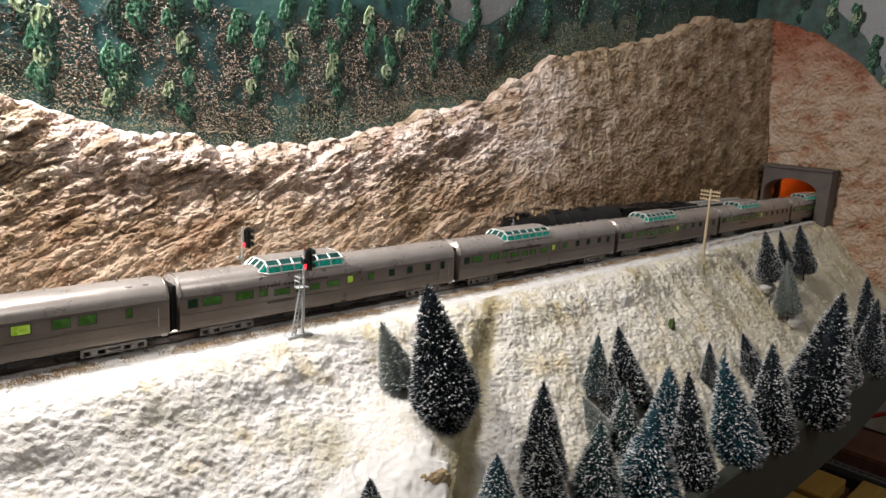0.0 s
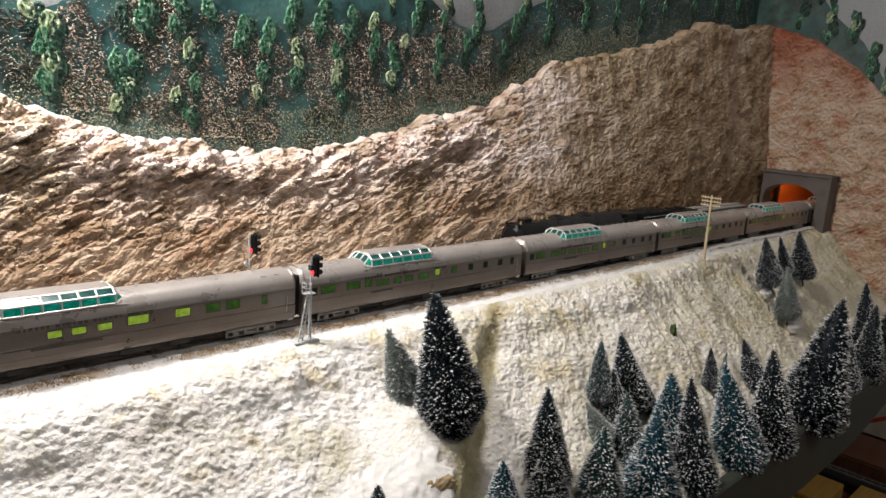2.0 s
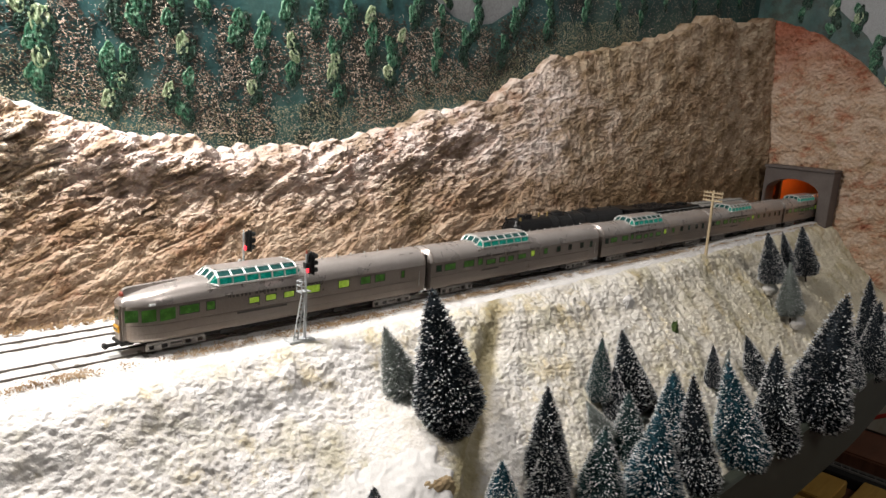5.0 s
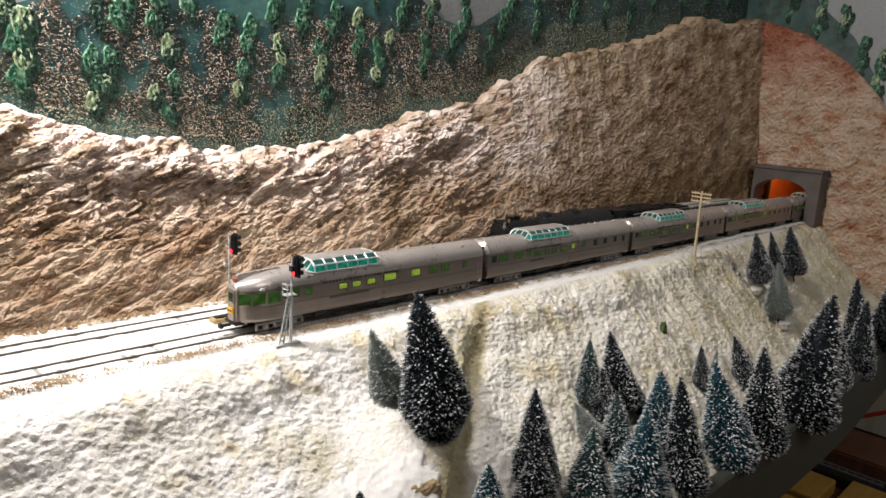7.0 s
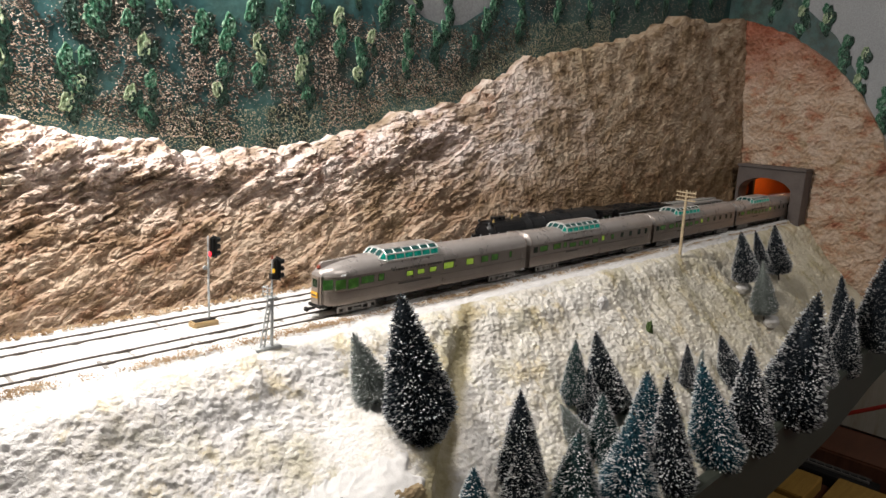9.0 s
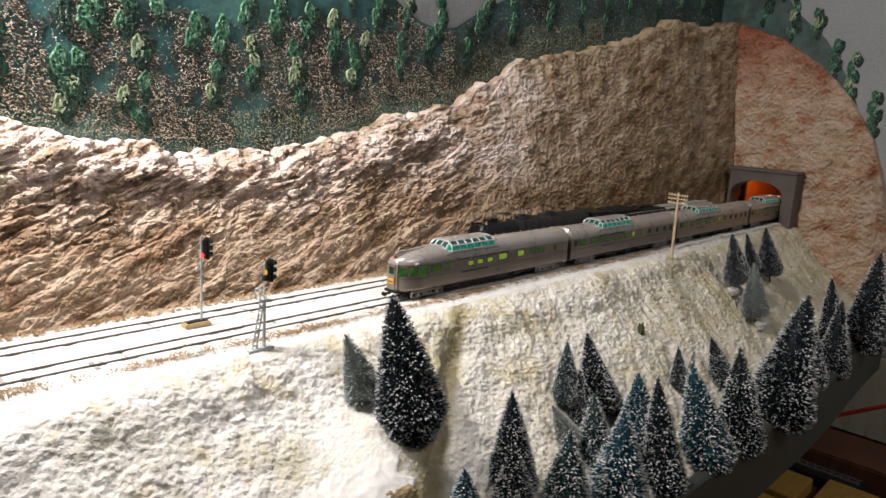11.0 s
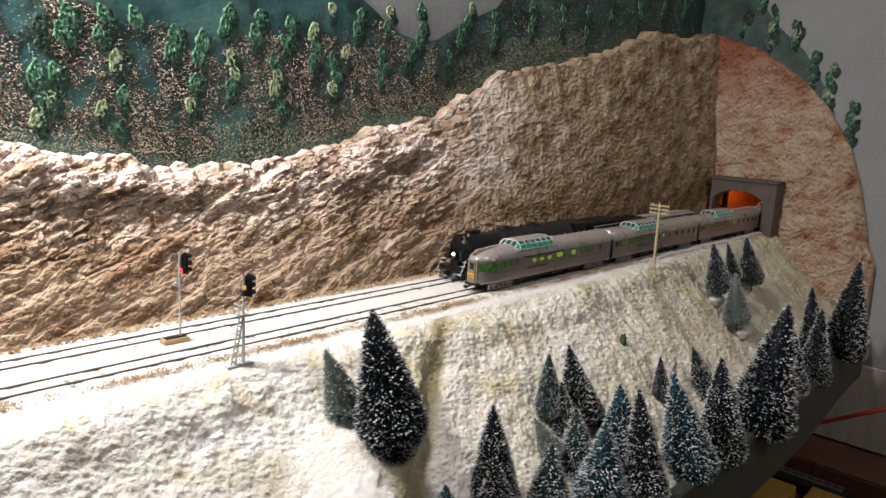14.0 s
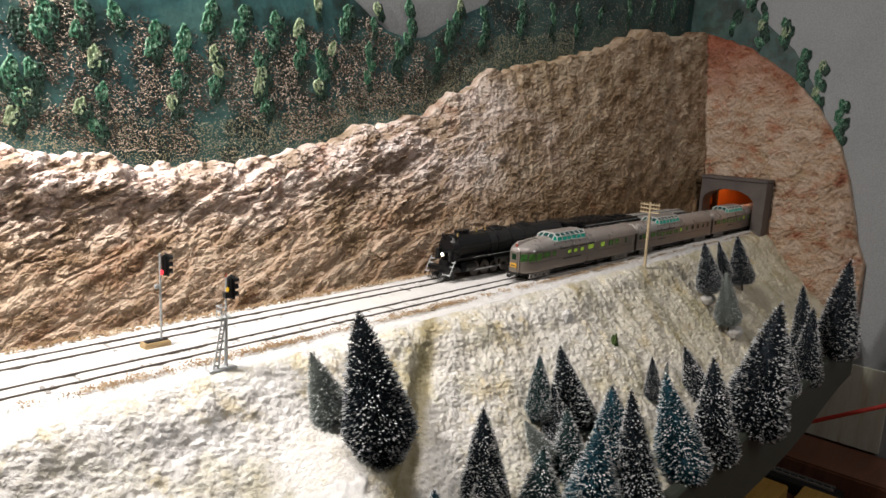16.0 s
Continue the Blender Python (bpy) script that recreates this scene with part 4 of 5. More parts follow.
# ---- the waiting steam locomotive on the far track ----
def steam_locomotive():
    lo = empty("steam_locomotive", "black articulated steam locomotive with a lit headlight", "locomotive", m=pose(0.3735, 0.0300, 0))
    bm = bmesh.new()
    rod(bm, (0.010, 0, 0.0200), (0.042, 0, 0.0200), 0.0098, n=28)
    part("smokebox", bm, M_LOCO, lo)
    bm = rodded((0.0425, 0, 0.0200), (0.132, 0, 0.0204), 0.0100, 0.0108, 28)
    part("boiler", bm, M_LOCO_GREY, lo, "graphite-grey boiler")
    for x in (0.050, 0.066, 0.082, 0.098, 0.114):
        part("boiler_band", rodded((x, 0, 0.0202), (x + 0.0008, 0, 0.0202), 0.0107, n=28), M_LOCO, lo)
    part("smokebox_door", rodded((0.0070, 0, 0.0200), (0.0102, 0, 0.0200), 0.0062, 0.0090, 24), M_LOCO, lo)
    part("number_board", boxed(0.0068, 0.0082, -0.0030, 0.0030, 0.0262, 0.0282, bevel=0.0002), M_LOCO, lo)
    h = part("headlight_housing", rodded((0.0030, 0, 0.0168), (0.0080, 0, 0.0168), 0.0020, 0.0017, 16), M_LOCO, lo)
    part("headlight_lens", rodded((0.0024, 0, 0.0168), (0.0031, 0, 0.0168), 0.0011, n=14), M_HEADLIGHT, h, "glowing warm headlight")
    bm = rodded((0.018, 0, 0.028), (0.018, 0, 0.0318), 0.0026, 0.0030, 16)
    rod(bm, (0.025, 0, 0.028), (0.025, 0, 0.0318), 0.0026, 0.0030, 16)
    part("chimney", bm, M_LOCO, lo)
    for x, r in ((0.058, 0.0046), (0.092, 0.0052)):
        bm = bmesh.new()
        bmesh.ops.create_uvsphere(bm, u_segments=16, v_segments=10, radius=1, matrix=Matrix.Translation((x, 0, 0.0288)) @ Matrix.Diagonal((r * 1.6, r, 0.0036, 1)))
        part("steam_dome", bm, M_LOCO, lo)
    for x in (0.035, 0.0445, 0.074, 0.107, 0.124):
        part("safety_valve", rodded((x, -0.0016, 0.0295), (x, -0.0016, 0.0325), 0.0007, 0.0005, 8), M_BRASS if x in (0.035, 0.0445) else M_LOCO, lo)
    part("bell", rodded((0.0125, -0.004, 0.0285), (0.0125, -0.004, 0.0308), 0.0011, 0.0005, 10), M_BRASS, lo, "small brass bell")
    for sd in (-1, 1):
        part("running_board", boxed(0.006, 0.128, sd * 0.0105 - 0.0016, sd * 0.0105 + 0.0016, 0.0142, 0.0148), M_LOCO, lo)
        part("board_edge", boxed(0.020, 0.075, sd * 0.01215 - 0.0001, sd * 0.01215 + 0.0001, 0.0148, 0.0151), M_GREYMETAL, lo, "pale grey board edge")
        bm = rodded((0.008, sd * 0.0108, 0.0222), (0.128, sd * 0.0114, 0.0235), 0.00022, n=5)
        for x in (0.012, 0.032, 0.052, 0.072, 0.092, 0.112):
            rod(bm, (x, sd * 0.0092, 0.0222), (x, sd * 0.0110, 0.0223), 0.0002, n=5)
        part("handrail", bm, M_LOCO, lo)
        part("air_tank", rodded((0.044, sd * 0.0098, 0.0118), (0.062, sd * 0.0098, 0.0118), 0.0020, n=12), M_LOCO, lo)
        part("pump", rodded((0.0050, sd * 0.0058, 0.0130), (0.0050, sd * 0.0058, 0.0200), 0.0020, n=12), M_LOCO, lo)
        bm = bmesh.new()
        for k in range(4):
            box(bm, -0.0015 + k * 0.0016, 0.0005 + k * 0.0016, sd * 0.0092 - 0.0014, sd * 0.0092 + 0.0014, 0.0045 + k * 0.0026, 0.0049 + k * 0.0026)
        rod(bm, (-0.0014, sd * 0.0106, 0.0042), (0.0040, sd * 0.0106, 0.0142), 0.0003, n=5)
        part("front_steps", bm, M_GREYMETAL, lo, "pale grey front steps")
        for c0 in (0.014, 0.073):
            part("cylinder", rodded((c0, sd * 0.0092, 0.0082), (c0 + 0.0105, sd * 0.0092, 0.0082), 0.0032, n=16), M_LOCO, lo)
            part("main_rod", boxed(c0 + 0.010, c0 + 0.040, sd * 0.0098 - 0.0003, sd * 0.0098 + 0.0003, 0.0050, 0.0060, bevel=0.0001), M_GREYMETAL, lo, "grey steel main rod")
    for c0 in (0.030, 0.089):
        for k in range(4):
            for sd in (-1, 1):
                x = c0 + k * 0.0108
                bm = bmesh.new()
                rod(bm, (x, sd * 0.0046, 0.0052), (x, sd * 0.0060, 0.0052), 0.0052, n=24)
                w = part("driving_wheel", bm, M_LOCO, lo)
                part("tyre", rodded((x, sd * 0.0060, 0.0052), (x, sd * 0.0062, 0.0052), 0.0050, n=24), M_RAIL, w)
                part("hub", rodded((x, sd * 0.0062, 0.0052), (x, sd * 0.0075, 0.0052), 0.0012, n=10), M_LOCO, w)
    for x in (0.006, 0.132, 0.140):
        for sd in (-1, 1):
            part("pony_wheel", rodded((x, sd * 0.0046, 0.0030), (x, sd * 0.0060, 0.0030), 0.0030, n=18), M_LOCO, lo)
    part("frame", boxed(0.004, 0.150, -0.0040, 0.0040, 0.0035, 0.0130, bevel=0.0005), M_LOCO, lo)
    part("firebox", boxed(0.118, 0.140, -0.0090, 0.0090, 0.0080, 0.0285, bevel=0.003), M_LOCO, lo)
    cab = part("cab", boxed(0.138, 0.154, -0.0100, 0.0100, 0.0100, 0.0275, bevel=0.0008), M_LOCO, lo)
    part("cab_roof", boxed(0.136, 0.157, -0.0105, 0.0105, 0.0276, 0.0292, bevel=0.0007), M_LOCO, lo)
    for sd in (-1, 1):
        for x in (0.1405, 0.1470):
            part("cab_window", boxed(x, x + 0.0045, min(sd * 0.0099, sd * 0.0102), max(sd * 0.0099, sd * 0.0102), 0.0195, 0.0245), M_WIN_DIM, cab)
    # pilot: a deck with slanted bars
    part("pilot_beam", boxed(-0.0005, 0.0060, -0.0098, 0.0098, 0.0062, 0.0092, bevel=0.0004), M_LOCO, lo)
    for k in range(9):
        y = -0.0080 + k * 0.0020
        part("pilot_bar", rodded((0.0010, y, 0.0066), (-0.0035, y * 0.72, 0.0012), 0.0004, n=5), M_LOCO, lo)
    part("front_coupler", boxed(-0.0060, 0.0, -0.0012, 0.0012, 0.0046, 0.0066, bevel=0.0004), M_UNDER, lo)
    for sd in (-1, 1):
        part("flag_lamp", rodded((0.0085, sd * 0.0052, 0.0275), (0.0085, sd * 0.0052, 0.0298), 0.0008, n=8), M_LOCO, lo)
    return lo


def tender():
    te = empty("tender", "long black coal tender behind the locomotive", "tender", m=pose(0.535, 0.0300, 0))
    L = 0.098
    bm = boxed(0, L, -0.0100, 0.0100, 0.0070, 0.0262, bevel=0.0010)
    part("tank", bm, M_LOCO, te)
    part("rim", boxed(0.001, 0.052, -0.0096, 0.0096, 0.0262, 0.0278, bevel=0.0006), M_LOCO, te)
    def coal(u, v):
        x, y = 0.003 + u * 0.047, -0.0085 + v * 0.017
        k = min(u, 1 - u, v, 1 - v) * 4
        return (x, y, 0.0276 + 0.0022 * min(1, k) + 0.0010 * noise.noise(Vector((x * 400, y * 400, 0))))
    part("coal", grid_mesh("coal", 60, 24, coal, M_LOCO, False), None, te, "heap of black coal")
    for x in (0.060, 0.076):
        part("hatch", boxed(x, x + 0.008, -0.004, 0.004, 0.0262, 0.0282, bevel=0.0004), M_LOCO, te)
    for sd in (-1, 1):
        part("tank_rail", rodded((0.002, sd * 0.0101, 0.0246), (L - 0.002, sd * 0.0101, 0.0246), 0.0002, n=5), M_GREYMETAL, te)
        for k in range(7):
            part("wheel", rodded((0.008 + k * 0.0132, sd * 0.0046, 0.0030), (0.008 + k * 0.0132, sd * 0.0060, 0.0030), 0.0030, n=18), M_UNDER, te)
        part("truck_side", boxed(0.004, L - 0.006, sd * 0.0072 - 0.0006, sd * 0.0072 + 0.0006, 0.0026, 0.0052, bevel=0.0004), M_UNDER, te)


def freight_car():
    fc = empty("freight_car", "dark freight car with a pale grey slatted roof walk", "railway car", m=pose(0.641, 0.0300, 0))
    part("body", boxed(0, 0.098, -0.0095, 0.0095, 0.0060, 0.0232, bevel=0.0008), M_UNDER, fc)
    part("roof", boxed(-0.0005, 0.0985, -0.0098, 0.0098, 0.0233, 0.0244, bevel=0.0004), M_GREYBOX, fc, "grey roof")
    for k in range(12):
        part("roof_rib", boxed(0.004 + k * 0.0080, 0.0052 + k * 0.0080, -0.0096, 0.0096, 0.0244, 0.0249), M_GREYBOX, fc)
    part("roof_walk", boxed(-0.0008, 0.0988, -0.0020, 0.0020, 0.0250, 0.0256), M_BRIGHT, fc, "pale roof walk")
    for x in (0.014, 0.084):
        part("truck", boxed(x - 0.008, x + 0.008, -0.0072, 0.0072, 0.0018, 0.0050, bevel=0.0005), M_UNDER, fc)
        for sd in (-1, 1):
            for dx in (-0.0055, 0.0055):
                part("wheel", rodded((x + dx, sd * 0.0046, 0.0026), (x + dx, sd * 0.0060, 0.0026), 0.0026, n=16), M_UNDER, fc)


steam_locomotive()
tender()
freight_car()


# ---- painted backdrop ----
MURAL_TOP = [(-0.4, 0.20), (0.06, 0.165), (0.1059, 0.138), (0.1126, 0.136), (0.122, 0.140), (0.16, 0.18), (0.28, 0.195), (0.335, 0.186), (0.355, 0.176), (0.369, 0.168), (0.382, 0.162), (0.402, 0.159), (0.42, 0.162), (0.45, 0.179), (0.487, 0.194), (0.52, 0.23), (0.62, 0.26), (0.88, 0.30)]
END_MURAL = [(-0.112, -0.01), (-0.085, 0.085), (-0.062, 0.122), (-0.0545, 0.143), (-0.022, 0.193), (0.012, 0.223), (0.042, 0.262), (0.098, 0.31)]


def mural_point(u, v):
    x = -0.30 + u * 1.173
    z = 0.04 + v * (lerp_table(MURAL_TOP, x) - 0.04)
    return (x, WALL_Y - 0.0012 + 0.0006 * noise.noise(Vector((x * 60, z * 60, 2))), z)


def end_mural_point(u, v):
    y = -0.112 + u * 0.209
    low = lerp_table(END_TOP, y) - 0.012
    z = low + v * (lerp_table(END_MURAL, y) + 0.004 - low)
    return (WALL_X - 0.0012 + 0.0006 * noise.noise(Vector((y * 60, z * 60, 6))), y, z)


mural = thing("backdrop", grid_mesh("backdrop", 420, 60, mural_point, M_FOREST), None, "dark teal painted forest hillside on the wall", "mural", kind="structure")
end_mural = thing("backdrop_end", grid_mesh("backdrop_end", 120, 90, end_mural_point, M_FOREST), None, "dark teal painted hillside on the end wall", "mural", kind="structure")


def dab_mesh(seed, mat):
    """A thick stroke of paint: an oval blob about 1 high and 0.62 wide with a raised rim and knife ridges; it faces -y."""
    def f(u, v):
        a, r = u * 2 * math.pi, v
        wob = 1 + 0.45 * noise.noise(Vector((math.cos(a) * 1.3, math.sin(a) * 1.3, seed * 3.7)))
        x, z = 0.31 * r * wob * math.cos(a), 0.5 * r * wob * math.sin(a)
        fold = 0.13 * noise.noise(Vector((x * 8 + z * 3, z * 9, seed))) + 0.05 * math.sin(22 * (x + 0.6 * z) + seed + 3 * noise.noise(Vector((x * 5, z * 5, seed))))
        h = 0.09 + 0.035 * math.exp(-((r - 0.8) / 0.14) ** 2) + fold * (1 - 0.6 * r * r) + 0.05 * (1 - r)
        return (x, 0.02 if v > 0.99 else -h, z)
    return grid_mesh("paint_dab", 22, 9, f, mat, False)


DABS = {k: [dab_mesh(5 * n + k + 1, M_DAB[k]) for n in range(4)] for k in range(3)}
dab_rng = random.Random(21)


def painted_tree(wall, a, z, height, end=False, tone=1, size=1.0):
    """A painted conifer, paler with a higher tone: a column of paint dabs from its foot up, with dark strokes beside them."""
    count = max(1, round(height / 0.0095))
    grow = size

    def put(k, off, zz, size):
        me = DABS[k][dab_rng.randrange(4)]
        ob = new("paint_dab", me)
        ob.parent = wall
        s = size * grow * dab_rng.uniform(0.85, 1.15)
        at = (WALL_X - 0.0016, a - off, zz) if end else (a + off, WALL_Y - 0.0016, zz)
        ob.matrix_world = Matrix.Translation(at) @ (pose(0, 0, 0, 0, 0, -90) if end else Matrix.Identity(4)) @ pose(0, 0, 0, 0, dab_rng.uniform(-28, 28), 0) @ Matrix.Diagonal((s * 0.95, 0.0052, s, 1))
    for k in range(count):
        zz = z + height * (k + 0.5) / count
        side = (1 if k % 2 else -1) * 0.0014
        if dab_rng.random() < 0.75:
            put(0, side + 0.0034, zz - 0.003, 0.0105)
        put(2 if dab_rng.random() < (0.14, 0.14, 0.6, 0.95)[tone] else 1 if dab_rng.random() < 0.85 else 0, side, zz, 0.0108)
    put(0, dab_rng.uniform(-0.002, 0.003), z - 0.002, 0.008)


for row in ((0.161, 0.132, 0.016), (0.178, 0.133, 0.019), (0.151, 0.134, 0.011), (0.215, 0.129, 0.017), (0.231, 0.128, 0.016), (0.247, 0.146, 0.015), (0.267, 0.141, 0.023), (0.251, 0.113, 0.024), (0.289, 0.141, 0.021), (0.308, 0.131, 0.028),
            (0.323, 0.166, 0.008), (0.344, 0.155, 0.020), (0.335, 0.138, 0.013), (0.325, 0.116, 0.027), (0.370, 0.160, 0.020), (0.366, 0.125, 0.027), (0.403, 0.153, 0.032), (0.392, 0.133, 0.023), (0.433, 0.136, 0.020), (0.197, 0.143, 0.009)):
    painted_tree(mural, *row, size=1.15)
for row in ((0.280, 0.113, 0.024), (0.285, 0.102, 0.010), (0.186, 0.121, 0.008), (0.189, 0.103, 0.011), (0.178, 0.097, 0.008), (0.185, 0.088, 0.007), (0.226, 0.100, 0.023), (0.157, 0.112, 0.012), (0.154, 0.100, 0.010), (0.146, 0.105, 0.017),
            (0.148, 0.091, 0.027), (0.110, 0.130, 0.012)):
    painted_tree(mural, *row, tone=2, size=1.15)
painted_tree(mural, 0.116, 0.101, 0.034, tone=3, size=1.35)
for row in ((0.454, 0.175, 0.018), (0.486, 0.161, 0.032), (0.535, 0.177, 0.029), (0.582, 0.181, 0.029), (0.623, 0.187, 0.026), (0.664, 0.207, 0.018), (0.719, 0.209, 0.024), (0.445, 0.159, 0.016), (0.77, 0.222, 0.02), (0.82, 0.228, 0.02)):
    painted_tree(mural, *row, size=1.15)
for row in ((0.047, 0.219, 0.023), (0.030, 0.245, 0.012), (0.015, 0.202, 0.044), (-0.009, 0.203, 0.027), (-0.031, 0.158, 0.039), (-0.050, 0.131, 0.053), (-0.076, 0.091, 0.054)):
    painted_tree(end_mural, *row, end=True, size=1.3)


def flecks(name, count, place, size, mat, label, seed):
    """Slivers of dried paint that stand off the wall."""
    rng = random.Random(seed)
    verts, faces = [], []
    while count:
        at = place(rng)
        if at is None:
            continue
        count -= 1
        x, z = at
        L, w, t = size * rng.uniform(0.5, 1.5), size * rng.uniform(0.25, 0.5), rng.gauss(-0.25, 0.6)
        c, s = math.cos(t), math.sin(t)
        y = WALL_Y - 0.0016
        n = len(verts)
        verts += [(x - L * c, y, z - L * s), (x + w * s, y, z - w * c), (x + L * c, y, z + L * s), (x - w * s, y, z + w * c), (x, y - 0.9 * w - 0.0002, z)]
        faces += [(n, n + 1, n + 4), (n + 1, n + 2, n + 4), (n + 2, n + 3, n + 4), (n + 3, n, n + 4)]
    return thing(name, raw(name, verts, faces, mat), None, label, "paint flecks", kind="stuff")


def fleck_place(low, high, x0, x1, need):
    def f(r):
        x = r.uniform(x0, x1)
        z = lerp_table(ROCK_TOP, x) + r.uniform(low, high)
        if z > lerp_table(MURAL_TOP, x) - 0.002:
            return None
        if noise.noise(Vector((x * 38, z * 38, 4.4))) + 0.5 * noise.noise(Vector((x * 110, z * 110, 1.4))) < need:
            return None
        return x, z
    return f


flecks("tan_flecks", 8000, fleck_place(0.006, 0.072, 0.12, 0.42, -0.14), 0.00070, M_FLECK, "tan flecks of dried paint on the hillside", 31)
flecks("tan_flecks", 9000, fleck_place(0.0, 0.07, 0.05, 0.86, -0.9), 0.00046, M_FLECK, "tan flecks of dried paint on the hillside", 32)
flecks("dark_flecks", 7500, fleck_place(0.008, 0.075, 0.05, 0.50, -0.25), 0.0012, M_FLECK_DARK, "dark brown flecks of dried paint on the hillside", 33)
flecks("olive_grit", 13000, fleck_place(-0.004, 0.024, 0.10, 0.62, -0.8), 0.00050, M_GRIT, "olive paint grit above the rock edge", 34)


# ---- bottle-brush trees ----
def cone_profile(z):
    return 1.04 * (1 - z) ** 0.82 * (0.62 + 0.38 * step(-0.06, 0.14, z))


def bullet_profile(z):
    return 1.16 * (1 - z) ** 0.74 * (0.34 + 0.66 * step(-0.06, 0.28, z))


def brush_tree(kind, label, count, flakes, seed, brush_profile=cone_profile):
    """A bottle-brush conifer 1 high and 0.2 in radius: twisted wire, radial fibres and white flocking on their ends."""
    rng = random.Random(seed)
    ob = empty("bottlebrush_tree", label, "model tree", "snowy bottle-brush trees")
    bm = rodded((0, 0, -0.16), (0, 0, 0.97), 0.012, 0.006, 8)
    part("wire_trunk", bm, M_TIE, ob, "twisted brown wire trunk")
    verts, faces = [], []
    fv, ff = [], []
    def blade(a, b, w, vs, fs):
        d = (b - a).normalized()
        s = d.cross(Vector((rng.gauss(0, 1), rng.gauss(0, 1), rng.gauss(0, 1)))).normalized() * w
        n = len(vs)
        vs += [tuple(a - s), tuple(a + s), tuple(b + s * 0.35), tuple(b - s * 0.35)]
        fs.append((n, n + 1, n + 2, n + 3))
    lump = lambda a, z: 1 + 0.10 * noise.noise(Vector((math.cos(a) * 1.5, math.sin(a) * 1.5, z * 5 + seed)))
    for k in range(count):
        z = 1 - math.sqrt(rng.random()) * 0.999
        a = rng.uniform(0, 6.2832)
        r = 0.2 * brush_profile(z) * lump(a, z) * rng.uniform(0.84, 1.05) + 0.006
        tip = Vector((r * math.cos(a), r * math.sin(a), z + rng.uniform(-0.012, 0.020)))
        root = Vector((0.30 * r * math.cos(a), 0.30 * r * math.sin(a), z - 0.010))
        blade(root, tip, 0.0034, verts, faces)
        if k < flakes:
            d = (tip - root).normalized()
            size = rng.choice((0.3, 0.4, 0.55, 0.7, 0.95))
            p = tip - d * 0.010 * size
            for _ in range(2):
                blade(p, p + d * 0.022 * size, 0.0078 * size, fv, ff)
    core_v = lambda u, v: (0.2 * 0.66 * brush_profile(v) * math.cos(u * 6.28319), 0.2 * 0.66 * brush_profile(v) * math.sin(u * 6.28319), 0.005 + v * 0.97)
    part("core", grid_mesh("core", 20, 14, core_v, M_NEEDLE[kind], True), None, ob)
    part("brush", raw("brush", verts, faces, M_NEEDLE[kind]), None, ob)
    tagged(part("flocking", raw("flocking", fv, ff, M_TIPSNOW), None, ob, "white snow flocking"), kind="stuff")
    return ob


dark_tree = brush_tree("dark", "dark bottle-brush pine flecked with white snow", 11000, 2700, 1)
bullet_tree = brush_tree("dark", "plump dark bottle-brush pine flecked with white snow", 14000, 2600, 6, bullet_profile)
blue_tree = brush_tree("blue", "blue-green bottle-brush pine flecked with white snow", 10000, 2700, 2)
teal_tree = brush_tree("teal", "dusty teal bottle-brush pine flecked with white snow", 10000, 2600, 3)
grey_tree = brush_tree("grey", "pale grey-green bottle-brush pine dusted with snow", 6000, 900, 4)
used_kinds = set()


def plant_tree(kind, foot, tip, radius):
    """Stands one of the kinds with its foot and its tip at two points."""
    axis = Vector(tip) - Vector(foot)
    m = Matrix.Translation(foot) @ Vector((0, 0, 1)).rotation_difference(axis.normalized()).to_matrix().to_4x4() @ pose(0, 0, 0, 0, 0, (foot[0] * 9173) % 360) @ Matrix.Diagonal((radius / 0.162, radius / 0.162, axis.length, 1))
    if kind.name in used_kinds:
        return copy_thing(kind, m @ Matrix.Diagonal([1 / s for s in kind.scale] + [1]))
    used_kinds.add(kind.name)
    kind.matrix_world = m
    return kind


plant_tree(grey_tree, (0.2184, -0.0537, -0.0246), (0.2105, -0.0453, 0.0062), 0.0086)
plant_tree(bullet_tree, (0.2261, -0.0782, -0.0368), (0.2164, -0.0678, 0.0279), 0.0131)
plant_tree(dark_tree, (0.2735, -0.0954, -0.0721), (0.2710, -0.0927, -0.0200), 0.0105)
plant_tree(dark_tree, (0.2634, -0.1054, -0.0815), (0.2613, -0.1031, -0.0393), 0.0107)
plant_tree(blue_tree, (0.2224, -0.1122, -0.0685), (0.2206, -0.1103, -0.0338), 0.0094)
plant_tree(dark_tree, (0.1658, -0.0989, -0.0521), (0.1651, -0.0984, -0.0306), 0.0062)
plant_tree(teal_tree, (0.3404, -0.0782, -0.0508), (0.3387, -0.0764, -0.0151), 0.0072)
plant_tree(dark_tree, (0.3671, -0.0844, -0.0608), (0.3589, -0.0755, -0.0140), 0.0101)
plant_tree(dark_tree, (0.3458, -0.0864, -0.0623), (0.3428, -0.0832, -0.0301), 0.0072)
plant_tree(dark_tree, (0.3772, -0.0885, -0.0657), (0.3703, -0.0812, -0.0334), 0.0066)
plant_tree(grey_tree, (0.3242, -0.0947, -0.0634), (0.3155, -0.0855, -0.0422), 0.0063)
plant_tree(teal_tree, (0.3366, -0.1021, -0.0777), (0.3336, -0.0989, -0.0364), 0.0098)
plant_tree(teal_tree, (0.2960, -0.1110, -0.0875), (0.2956, -0.1107, -0.0406), 0.0118)
plant_tree(blue_tree, (0.3718, -0.1081, -0.0775), (0.3684, -0.1045, -0.0309), 0.0120)
plant_tree(blue_tree, (0.3277, -0.1221, -0.0955), (0.3265, -0.1209, -0.0360), 0.0151)
